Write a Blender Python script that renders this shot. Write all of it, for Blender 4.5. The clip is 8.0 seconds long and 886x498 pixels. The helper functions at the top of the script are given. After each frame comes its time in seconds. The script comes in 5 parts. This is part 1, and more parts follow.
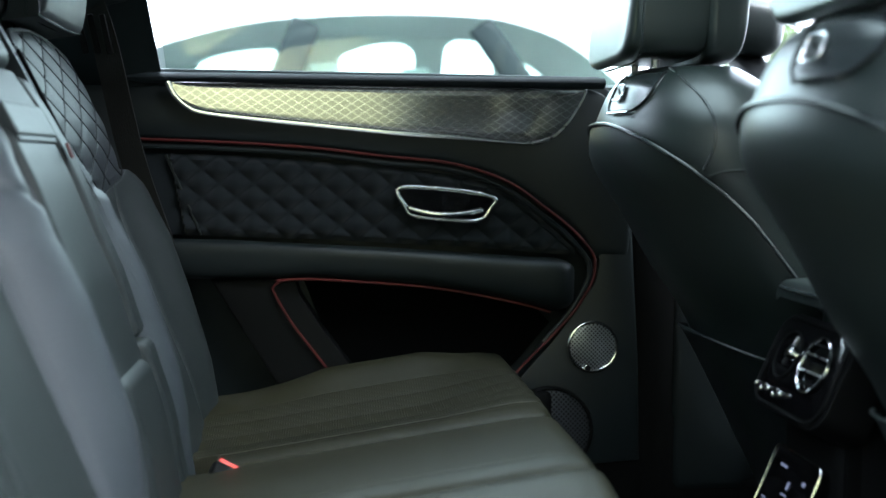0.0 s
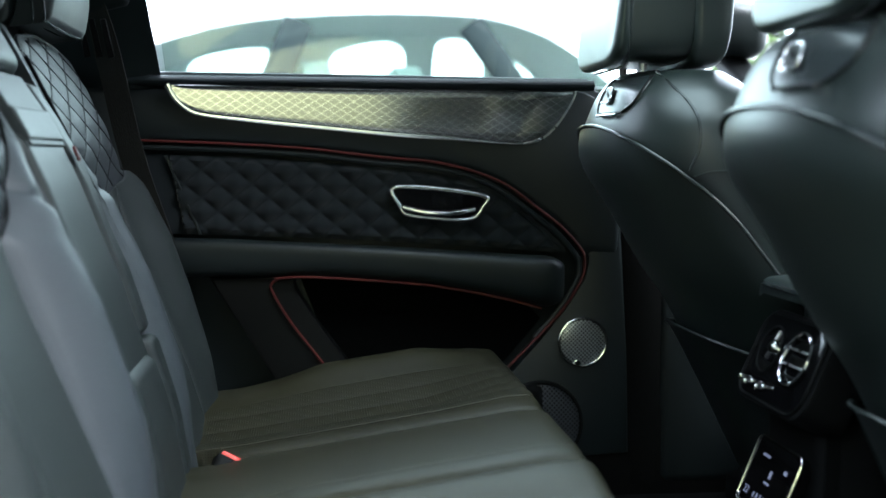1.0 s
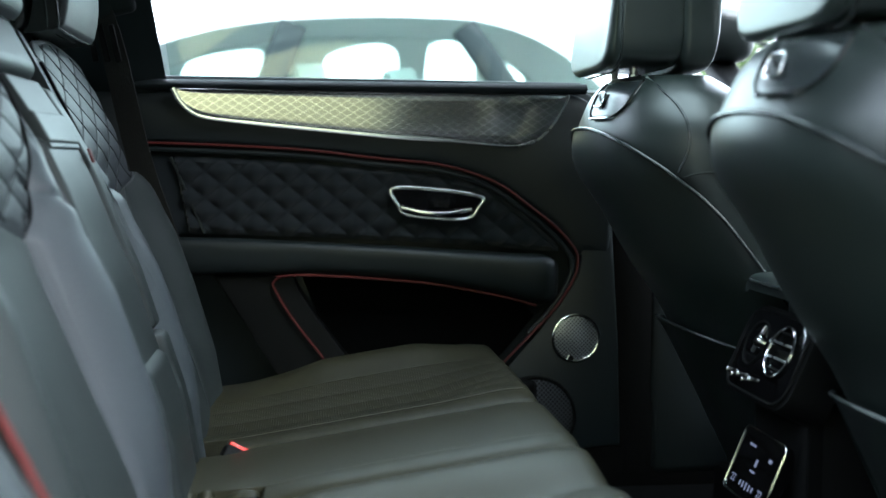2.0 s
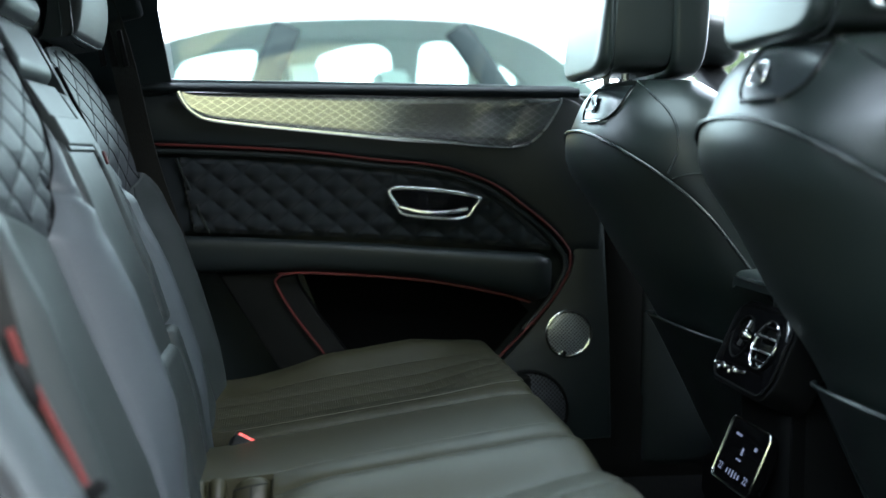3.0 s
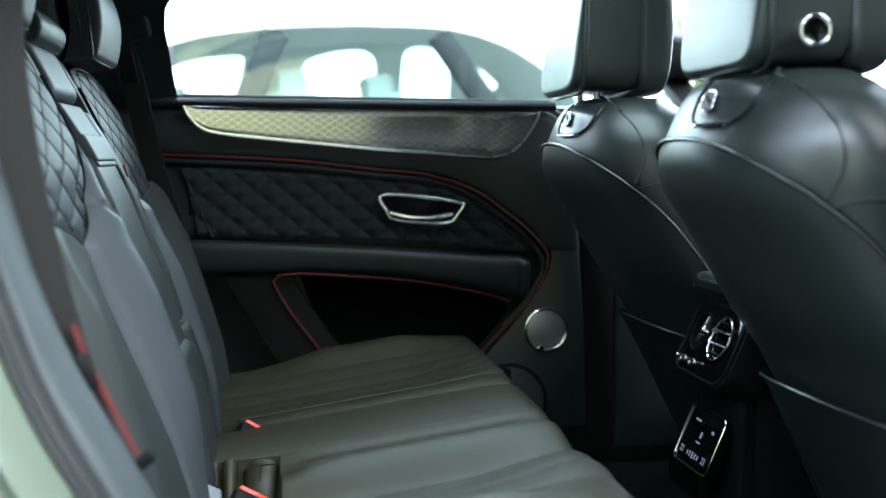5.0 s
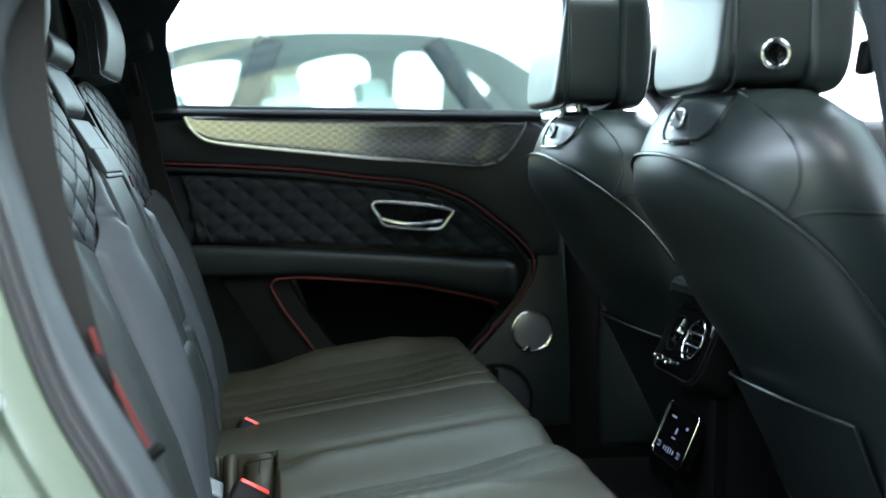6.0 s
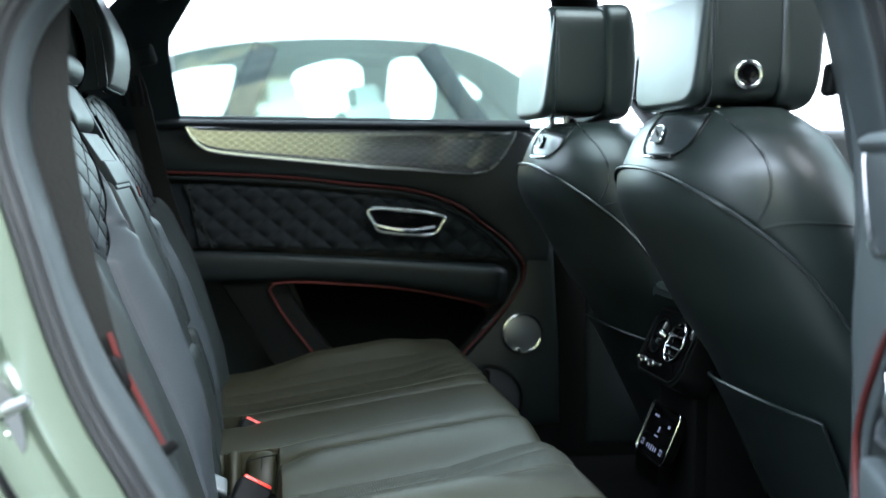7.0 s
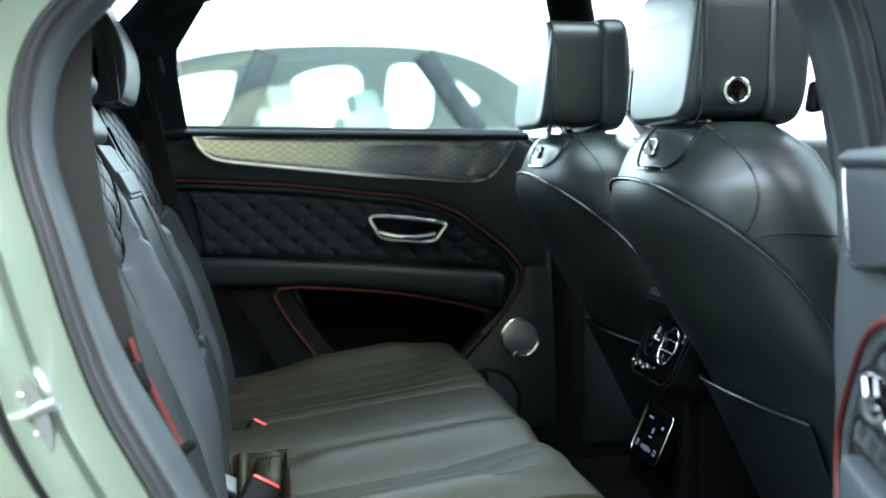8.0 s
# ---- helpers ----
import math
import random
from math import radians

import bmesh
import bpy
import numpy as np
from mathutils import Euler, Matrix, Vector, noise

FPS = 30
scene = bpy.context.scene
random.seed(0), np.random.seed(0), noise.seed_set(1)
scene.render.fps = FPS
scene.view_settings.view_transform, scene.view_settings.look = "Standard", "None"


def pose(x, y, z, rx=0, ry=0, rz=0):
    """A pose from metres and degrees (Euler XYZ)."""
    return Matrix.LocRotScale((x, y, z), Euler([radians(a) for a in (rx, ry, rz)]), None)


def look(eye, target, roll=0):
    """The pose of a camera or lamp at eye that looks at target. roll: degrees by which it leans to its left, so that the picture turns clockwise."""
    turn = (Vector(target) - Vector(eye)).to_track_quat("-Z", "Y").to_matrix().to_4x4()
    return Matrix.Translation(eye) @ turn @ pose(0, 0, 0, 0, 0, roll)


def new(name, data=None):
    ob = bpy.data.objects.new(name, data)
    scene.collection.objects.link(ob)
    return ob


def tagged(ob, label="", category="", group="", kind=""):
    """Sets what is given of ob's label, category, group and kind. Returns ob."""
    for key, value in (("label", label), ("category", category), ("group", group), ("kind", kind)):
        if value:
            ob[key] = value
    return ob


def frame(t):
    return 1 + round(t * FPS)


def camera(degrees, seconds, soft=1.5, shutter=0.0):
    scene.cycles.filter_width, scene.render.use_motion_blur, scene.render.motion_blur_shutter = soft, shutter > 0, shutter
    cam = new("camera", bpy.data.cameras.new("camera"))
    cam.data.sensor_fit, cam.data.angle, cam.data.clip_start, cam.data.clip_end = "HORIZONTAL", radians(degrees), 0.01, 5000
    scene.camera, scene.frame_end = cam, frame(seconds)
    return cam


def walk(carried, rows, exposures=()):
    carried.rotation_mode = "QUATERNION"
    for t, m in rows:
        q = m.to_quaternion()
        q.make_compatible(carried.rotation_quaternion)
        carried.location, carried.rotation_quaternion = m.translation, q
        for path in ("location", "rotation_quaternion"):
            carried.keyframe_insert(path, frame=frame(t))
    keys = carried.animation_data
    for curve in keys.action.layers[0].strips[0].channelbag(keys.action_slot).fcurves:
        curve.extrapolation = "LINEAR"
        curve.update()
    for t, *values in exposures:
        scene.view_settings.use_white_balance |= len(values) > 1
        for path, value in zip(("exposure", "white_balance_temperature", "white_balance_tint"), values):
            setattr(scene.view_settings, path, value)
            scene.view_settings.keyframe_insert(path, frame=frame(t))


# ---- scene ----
cam = camera(42.0, 8.0)
PATH = [
    (0, (0.047, -1.574, 1.138), (0.243, 0.411, 0.987), 0.4),
    (0.5, (0.041, -1.599, 1.143), (0.245, 0.385, 0.988), 0.3),
    (1, (0.033, -1.631, 1.146), (0.247, 0.351, 0.989), 0.3),
    (1.5, (0.023, -1.666, 1.147), (0.245, 0.316, 0.991), 0.3),
    (3, (-0.014, -1.777, 1.152), (0.234, 0.201, 0.995), 0.3),
    (3.5, (-0.027, -1.819, 1.156), (0.23, 0.158, 0.998), 0.3),
    (4, (-0.04, -1.866, 1.164), (0.226, 0.109, 1.002), 0.3),
    (4.5, (-0.047, -1.914, 1.17), (0.227, 0.06, 1.009), 0.3),
    (6, (-0.057, -2.083, 1.197), (0.233, -0.11, 1.038), 0.3),
    (6.5, (-0.063, -2.132, 1.207), (0.233, -0.16, 1.048), 0.3),
    (7, (-0.073, -2.182, 1.217), (0.23, -0.211, 1.059), 0.3),
    (7.5, (-0.081, -2.223, 1.228), (0.224, -0.252, 1.07), 0.3),
    (8, (-0.093, -2.257, 1.232), (0.215, -0.287, 1.079), 0.3),
]
walk(cam, [(t, look(eye, target, roll)) for t, eye, target, roll in PATH], [(0, 3.9, 5800, 6), (4.5, 3.93, 5800, 6), (6, 3.94, 5800, 6), (8, 4.12, 5800, 6)])
cam.data.dof.use_dof, cam.data.dof.focus_distance, cam.data.dof.aperture_fstop = True, 2.1, 2.8

# ---- light ----
GROUND = 0.10
SUN_EL, SUN_AZ = radians(42), radians(135)
world = bpy.data.worlds.new("overcast")
scene.world = world
world.use_nodes = True
wn, wl = world.node_tree.nodes, world.node_tree.links
sky = wn.new("ShaderNodeTexSky")
sky.sky_type, sky.sun_disc, sky.sun_elevation, sky.sun_rotation = "NISHITA", False, SUN_EL, SUN_AZ
sky.air_density, sky.dust_density, sky.ozone_density = 1.0, 3.0, 1.0
pale = wn.new("ShaderNodeHueSaturation")
pale.inputs["Saturation"].default_value = 0.5
cloud = wn.new("ShaderNodeMix")
cloud.data_type = "RGBA"
cloud.inputs["Factor"].default_value = 0.6
cloud.inputs["B"].default_value = (6.4, 6.9, 7.3, 1)
wl.new(sky.outputs[0], pale.inputs["Color"]), wl.new(pale.outputs[0], cloud.inputs["A"]), wl.new(cloud.outputs["Result"], wn["Background"].inputs[0])
wn["Background"].inputs[1].default_value = 0.15
sun = new("sun", bpy.data.lights.new("sun", "SUN"))
sun.data.energy, sun.data.angle, sun.data.color = 0.25, radians(34), (1, 0.99, 0.97)
sun.matrix_basis = look((0, 0, 10), (-math.sin(SUN_AZ) * math.cos(SUN_EL), -math.cos(SUN_AZ) * math.cos(SUN_EL), 10 - math.sin(SUN_EL)))


# ---- materials ----
def material(name, colour, rough=0.5, metal=0.0, grain=0.0, grain_scale=300.0, vary=0.0, vary_scale=6.0, coat=0.0, sheen=0.0, spec=0.4, stretch=(1, 1, 1)):
    m = bpy.data.materials.new(name)
    m.use_nodes = True
    n, l = m.node_tree.nodes, m.node_tree.links
    b = n["Principled BSDF"]
    b.inputs["Base Color"].default_value = (*colour, 1)
    b.inputs["Roughness"].default_value, b.inputs["Metallic"].default_value = rough, metal
    b.inputs["Coat Weight"].default_value, b.inputs["Sheen Weight"].default_value = coat, sheen
    b.inputs["Specular IOR Level"].default_value = spec
    tc, mp = n.new("ShaderNodeTexCoord"), n.new("ShaderNodeMapping")
    mp.inputs["Scale"].default_value = stretch
    l.new(tc.outputs["Object"], mp.inputs[0])
    if vary:
        t, r, mx = n.new("ShaderNodeTexNoise"), n.new("ShaderNodeMapRange"), n.new("ShaderNodeMix")
        t.inputs["Scale"].default_value, t.inputs["Detail"].default_value = vary_scale, 8
        l.new(mp.outputs[0], t.inputs["Vector"])
        r.inputs[3].default_value, r.inputs[4].default_value = rough - vary * 0.35, rough + vary * 0.35
        l.new(t.outputs[0], r.inputs[0]), l.new(r.outputs[0], b.inputs["Roughness"])
        mx.data_type = "RGBA"
        mx.inputs["A"].default_value = (*[c * (1 - vary) for c in colour], 1)
        mx.inputs["B"].default_value = (*[min(1, c * (1 + vary)) for c in colour], 1)
        l.new(t.outputs[0], mx.inputs["Factor"]), l.new(mx.outputs["Result"], b.inputs["Base Color"])
    if grain:
        t, bu = n.new("ShaderNodeTexVoronoi"), n.new("ShaderNodeBump")
        t.inputs["Scale"].default_value = grain_scale
        bu.inputs["Strength"].default_value, bu.inputs["Distance"].default_value = grain, 0.001
        l.new(mp.outputs[0], t.inputs["Vector"]), l.new(t.outputs["Distance"], bu.inputs["Height"]), l.new(bu.outputs[0], b.inputs["Normal"])
    return m


def glass(name, colour, thin=0.9, ior=1.45):
    """A thin pane: mostly clear, with a mirror-like skin that grows at a slant."""
    m = bpy.data.materials.new(name)
    m.use_nodes = True
    n, l = m.node_tree.nodes, m.node_tree.links
    n.remove(n["Principled BSDF"])
    tr, gl, mx, fr = n.new("ShaderNodeBsdfTransparent"), n.new("ShaderNodeBsdfGlossy"), n.new("ShaderNodeMixShader"), n.new("ShaderNodeFresnel")
    tr.inputs[0].default_value = (*[c * thin for c in colour], 1)
    gl.inputs["Roughness"].default_value = 0.02
    fr.inputs[0].default_value = ior
    l.new(fr.outputs[0], mx.inputs[0]), l.new(tr.outputs[0], mx.inputs[1]), l.new(gl.outputs[0], mx.inputs[2])
    l.new(mx.outputs[0], n["Material Output"].inputs[0])
    return m


def dotted(m, size, depth=0.6, dark=0.3, upright=False):
    """Adds rows of fine round holes, size metres apart."""
    n, l = m.node_tree.nodes, m.node_tree.links
    b = n["Principled BSDF"]
    tc, vo, ra, bu, mx = n.new("ShaderNodeTexCoord"), n.new("ShaderNodeTexVoronoi"), n.new("ShaderNodeMapRange"), n.new("ShaderNodeBump"), n.new("ShaderNodeMix")
    vo.inputs["Scale"].default_value, vo.inputs["Randomness"].default_value = 1 / size, 0.0
    if upright:
        tw = n.new("ShaderNodeMapping")
        tw.inputs["Rotation"].default_value, tw.inputs["Scale"].default_value = (0, radians(45), 0), (1, 0.0, 1)
        l.new(tc.outputs["Object"], tw.inputs[0]), l.new(tw.outputs[0], vo.inputs["Vector"])
    else:
        l.new(tc.outputs["Object"], vo.inputs["Vector"])
    ra.inputs[1].default_value, ra.inputs[2].default_value = 0.22, 0.38
    l.new(vo.outputs["Distance"], ra.inputs[0])
    bu.inputs["Strength"].default_value, bu.inputs["Distance"].default_value = depth, 0.001
    l.new(ra.outputs[0], bu.inputs["Height"]), l.new(bu.outputs[0], b.inputs["Normal"])
    mx.data_type = "RGBA"
    mx.blend_type = "MULTIPLY"
    mx.inputs["Factor"].default_value = 1
    gr = n.new("ShaderNodeMapRange")
    gr.inputs[3].default_value, gr.inputs[4].default_value = dark, 1.0
    l.new(ra.outputs[0], gr.inputs[0])
    src = b.inputs["Base Color"].links
    if src:
        l.new(src[0].from_socket, mx.inputs["A"])
    else:
        mx.inputs["A"].default_value = b.inputs["Base Color"].default_value
    l.new(gr.outputs[0], mx.inputs["B"]), l.new(mx.outputs["Result"], b.inputs["Base Color"])
    return m


REARHIDE = material("matt rear seat leather", (0.0140, 0.0178, 0.0178), 0.50, grain=0.16, grain_scale=800, vary=0.12, vary_scale=9, spec=0.30)
LEATHER = material("leather", (0.0135, 0.0180, 0.0168), 0.36, grain=0.16, grain_scale=800, vary=0.12, vary_scale=9, spec=0.5)
PERFORATED = dotted(material("perforated leather", (0.0340, 0.0405, 0.0460), 0.50, vary=0.12, vary_scale=9, spec=0.35), 0.0034, 0.4, 0.65)
SUEDE = material("black suede", (0.0092, 0.0124, 0.0155), 0.8, grain=0.12, grain_scale=900, vary=0.12, vary_scale=8, sheen=0.2, spec=0.15)
TRIMBLACK = material("soft black trim", (0.0078, 0.0114, 0.0126), 0.46, grain=0.16, grain_scale=800, vary=0.12, spec=0.34)
QUILTED = material("matt quilted leather", (0.0165, 0.0196, 0.0228), 0.55, grain=0.16, grain_scale=800, vary=0.12, vary_scale=9, spec=0.28)
THREAD = material("thread darkened as groove shade", (0.0060, 0.0068, 0.0080), 0.7, grain=0.4, grain_scale=900, spec=0.15)
STITCHED = material("dark stitching thread", (0.004, 0.0045, 0.005), 0.8, grain=0.4, grain_scale=900, spec=0.1)
# both cushion leathers carry the wall's warm light as an olive tint
CUSHION = material("warm-lit cushion leather", (0.0168, 0.0158, 0.0076), 0.48, grain=0.16, grain_scale=800, vary=0.14, vary_scale=7, spec=0.22)
FLUTED = dotted(material("fluted perforated leather", (0.0172, 0.0162, 0.0080), 0.50, vary=0.14, vary_scale=7, spec=0.22), 0.0045)
FRONTHIDE = material("smooth front seat leather", (0.0104, 0.0158, 0.0143), 0.36, grain=0.10, grain_scale=800, vary=0.1, spec=0.75)
HEADHIDE = material("glossy headrest leather", (0.0150, 0.0215, 0.0195), 0.33, grain=0.08, grain_scale=800, vary=0.08, spec=0.42)
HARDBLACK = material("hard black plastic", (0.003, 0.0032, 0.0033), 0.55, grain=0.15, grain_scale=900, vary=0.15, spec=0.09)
SHELL = material("dark seat shell leather", (0.0105, 0.0145, 0.0138), 0.33, grain=0.14, grain_scale=800, vary=0.1, spec=0.5)
PIPING = material("glossy leather piping", (0.020, 0.025, 0.025), 0.26, vary=0.1, vary_scale=40, spec=0.5)
PLATE = material("satin plate leather", (0.020, 0.025, 0.026), 0.24, grain=0.06, grain_scale=800, vary=0.08, spec=0.7)
STAY = material("pale grey stay", (0.10, 0.115, 0.12), 0.35, vary=0.08, spec=0.5)
GLOSS = material("piano black", (0.002, 0.002, 0.0022), 0.08, vary=0.05, spec=0.12)
CHROME = material("chrome", (0.75, 0.76, 0.77), 0.1, 1.0, vary=0.08, vary_scale=40)
SATIN = material("satin metal", (0.5, 0.5, 0.5), 0.28, 1.0, vary=0.1, vary_scale=60)
RED = material("red thread", (0.075, 0.007, 0.006), 0.6, grain=0.3, grain_scale=900, vary=0.2, vary_scale=80)
# door leather lightened: the daylight on the open door is in its colour
LITLINING = material("daylit door leather", (0.060, 0.070, 0.073), 0.45, grain=0.2, grain_scale=800, vary=0.12)
REDPLASTIC = material("red plastic", (0.7, 0.035, 0.02), 0.35, vary=0.1, vary_scale=40)
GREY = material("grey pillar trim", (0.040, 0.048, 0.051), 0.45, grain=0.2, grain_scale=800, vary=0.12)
RUBBER = material("rubber seal", (0.014, 0.0145, 0.015), 0.5, vary=0.2, vary_scale=20)
PAINT = material("green metallic paint", (0.104, 0.128, 0.096), 0.25, 0.25, vary=0.1, vary_scale=4, coat=1.0)
WHITEPAINT = material("white paint", (0.8, 0.8, 0.8), 0.25, vary=0.05, vary_scale=3, coat=1.0)
WEBBING = material("seat belt webbing", (0.0120, 0.0120, 0.0110), 0.75, grain=0.5, grain_scale=500, vary=0.15, stretch=(1, 1, 0.3), spec=0.12)
CARPET = material("black carpet", (0.004, 0.004, 0.004), 0.95, grain=0.6, grain_scale=500, vary=0.3, vary_scale=40, spec=0.1)
BINSHADE = material("bin recess shade", (0.0012, 0.0013, 0.0014), 0.95, vary=0.2, spec=0.05)
SILLGREY = material("grey sill trim", (0.027, 0.033, 0.035), 0.45, grain=0.2, grain_scale=800, vary=0.12)
LINER = material("black headliner", (0.012, 0.016, 0.016), 0.85, grain=0.2, grain_scale=700, vary=0.15, spec=0.2)
TAUPE = material("grey cabin leather", (0.36, 0.42, 0.40), 0.6, grain=0.2, vary=0.12)
MESH = dotted(material("speaker mesh", (0.34, 0.35, 0.36), 0.35, 0.9), 0.0060, 1.0, 0.03, True)
MESHBLACK = dotted(material("black speaker mesh", (0.07, 0.072, 0.078), 0.4, 0.7), 0.0070, 1.0, 0.05, True)
PLASTER = material("weathered plaster", (0.075, 0.079, 0.052), 0.8, grain=0.3, grain_scale=200, vary=0.12, vary_scale=1.2)
PILLARBLACK = material("black window pillar", (0.016, 0.020, 0.022), 0.75, vary=0.15, spec=0.1)
CABINGREY = material("grey cabin lining", (0.58, 0.66, 0.64), 0.8, grain=0.2, vary=0.1)
CONCRETE = material("grey asphalt", (0.045, 0.045, 0.044), 0.8, grain=0.4, grain_scale=120, vary=0.25, vary_scale=1.5)
DOORGLASS = glass("dark tinted door glass", (0.85, 0.95, 0.88), 0.60)
PANE = glass("side window glass", (0.93, 1.0, 0.96))
TINTED = glass("reflecting car glass", (0.90, 1.0, 0.97), 0.80, 1.30)
SCREENGLOW = material("screen symbols", (0.1, 0.1, 0.12), 0.5)
SCREENGLOW.node_tree.nodes["Principled BSDF"].inputs["Emission Color"].default_value = (0.62, 0.66, 1.0, 1)
SCREENGLOW.node_tree.nodes["Principled BSDF"].inputs["Emission Strength"].default_value = 0.016


def veneer():
    """Dark lacquered wood with an inlaid net of fine light diamond lines."""
    m = material("diamond veneer", (0.195, 0.195, 0.19), 0.11, 0.9, vary=0.02, vary_scale=3, coat=0.3, spec=0.6)
    n, l = m.node_tree.nodes, m.node_tree.links
    b = n["Principled BSDF"]
    tc, sep = n.new("ShaderNodeTexCoord"), n.new("ShaderNodeSeparateXYZ")
    l.new(tc.outputs["Object"], sep.inputs[0])
    masks = []
    for slope in (0.62, -0.62):
        mu, ad, sc, fr, gt = [n.new("ShaderNodeMath") for _ in range(5)]
        mu.operation, ad.operation, sc.operation, fr.operation, gt.operation = "MULTIPLY", "ADD", "MULTIPLY", "FRACT", "LESS_THAN"
        mu.inputs[1].default_value = slope
        l.new(sep.outputs[0], mu.inputs[0]), l.new(mu.outputs[0], ad.inputs[0]), l.new(sep.outputs[2], ad.inputs[1])
        sc.inputs[1].default_value = 62
        l.new(ad.outputs[0], sc.inputs[0]), l.new(sc.outputs[0], fr.inputs[0]), l.new(fr.outputs[0], gt.inputs[0])
        gt.inputs[1].default_value = 0.09
        masks.append(gt)
    mx, mix = n.new("ShaderNodeMath"), n.new("ShaderNodeMix")
    mx.operation = "MAXIMUM"
    l.new(masks[0].outputs[0], mx.inputs[0]), l.new(masks[1].outputs[0], mx.inputs[1])
    mix.data_type = "RGBA"
    l.new(b.inputs["Base Color"].links[0].from_socket, mix.inputs["A"])
    mix.inputs["B"].default_value = (0.45, 0.45, 0.44, 1)
    l.new(mx.outputs[0], mix.inputs["Factor"]), l.new(mix.outputs["Result"], b.inputs["Base Color"])
    return m


VENEER = veneer()


# ---- building tools ----
def thing(name, label, category, at=(0, 0, 0), group="", kind=""):
    e = new(name)
    e.location = at
    e.empty_display_size = 0.05
    return tagged(e, label, category, group, kind)


def part(name, bm, mat, parent, label="", smooth=True, m=None, kind=""):
    """Links a bmesh, given in world metres (after m), as one mesh under its parent."""
    if m is not None:
        bm.transform(m)
    bmesh.ops.recalc_face_normals(bm, faces=bm.faces)
    me = bpy.data.meshes.new(name)
    bm.to_mesh(me)
    bm.free()
    me.materials.append(mat)
    if smooth:
        me.shade_smooth()
        me.set_sharp_from_angle(angle=radians(38))
    ob = new(name, me)
    if parent is not None:
        base = Vector((0, 0, 0))
        up = parent
        while up is not None:
            base += up.location
            up = up.parent
        me.transform(Matrix.Translation(-base))
        ob.parent = parent
    return tagged(ob, label, kind=kind)


def lerp(table, x):
    return float(np.interp(x, [a for a, _ in table], [b for _, b in table]))


def smoothed(points, n=8, closed=False):
    """A Catmull-Rom curve through points."""
    p = [Vector(q) for q in points]
    out, k = [], len(p)
    for i in range(k if closed else k - 1):
        a, b, c, d = (p[(i + j) % k] if closed else p[min(max(i + j, 0), k - 1)] for j in (-1, 0, 1, 2))
        for s in range(n):
            t = s / n
            out.append(0.5 * (2 * b + (c - a) * t + (2 * a - 5 * b + 4 * c - d) * t * t + (3 * b - a - 3 * c + d) * t ** 3))
    return out if closed else out + [p[-1]]


def tube(points, r, sides=8, closed=False, flat=1.0, up=None, bm=None):
    """A rod along points; flat squeezes it along up."""
    bm = bm or bmesh.new()
    pts = [Vector(p) for p in points]
    rings, k = [], len(pts)
    side = None
    for i, p in enumerate(pts):
        a, b = (pts[i - 1], pts[(i + 1) % k]) if closed else (pts[max(i - 1, 0)], pts[min(i + 1, k - 1)])
        d = (b - a).normalized()
        if up is not None:
            n1 = Vector(up)
        else:
            n1 = side if side is not None else (Vector((0, 0, 1)) if abs(d.z) < 0.9 else Vector((1, 0, 0)))
        n1 = (n1 - d * n1.dot(d)).normalized()
        side = n1
        n2 = d.cross(n1)
        rings.append([bm.verts.new(p + r * (flat * math.cos(2 * math.pi * j / sides) * n1 + math.sin(2 * math.pi * j / sides) * n2)) for j in range(sides)])
    for i in range(k if closed else k - 1):
        for j in range(sides):
            bm.faces.new((rings[i][j], rings[i][(j + 1) % sides], rings[(i + 1) % k][(j + 1) % sides], rings[(i + 1) % k][j]))
    if not closed:
        bm.faces.new(rings[0][::-1]), bm.faces.new(rings[-1])
    return bm


def sheet(f, us, vs, closed_u=False, bm=None):
    """Faces over f(u, v)."""
    bm = bm or bmesh.new()
    g = [[bm.verts.new(f(u, v)) for v in vs] for u in us]
    k = len(us)
    for i in range(k if closed_u else k - 1):
        for j in range(len(vs) - 1):
            bm.faces.new((g[i][j], g[(i + 1) % k][j], g[(i + 1) % k][j + 1], g[i][j + 1]))
    return bm


def steps(n, length, r):
    """0..1 with finer steps within r metres of both ends."""
    e = [0, 0.06 * r / length, 0.2 * r / length, 0.45 * r / length, 0.75 * r / length]
    return e + [r / length + (1 - 2 * r / length) * i / n for i in range(n + 1)] + [1 - a for a in e[::-1]]


def pad(f, lu, lv, nu, nv, out, thick, r, puff=0.0):
    """An upholstered piece: the face f(u, v), rounded off at its border by r, and thick metres deep against out."""
    out = Vector(out).normalized()
    us, vs = steps(nu, lu, r), steps(nv, lv, r)

    def at(u, v):
        e = min(u * lu, (1 - u) * lu), min(v * lv, (1 - v) * lv)
        drop = sum(r - math.sqrt(max(0, r * r - (r - min(x, r)) ** 2)) for x in e)
        return Vector(f(u, v)) - out * (min(drop, 1.4 * r) - puff * math.sin(math.pi * u) * math.sin(math.pi * v))

    bm = sheet(at, us, vs)
    edge = [e for e in bm.edges if e.is_boundary]
    ex = bmesh.ops.extrude_edge_only(bm, edges=edge)
    for v in [g for g in ex["geom"] if isinstance(g, bmesh.types.BMVert)]:
        v.co -= out * thick
    bmesh.ops.holes_fill(bm, edges=[e for e in bm.edges if e.is_boundary], sides=0)
    return bm


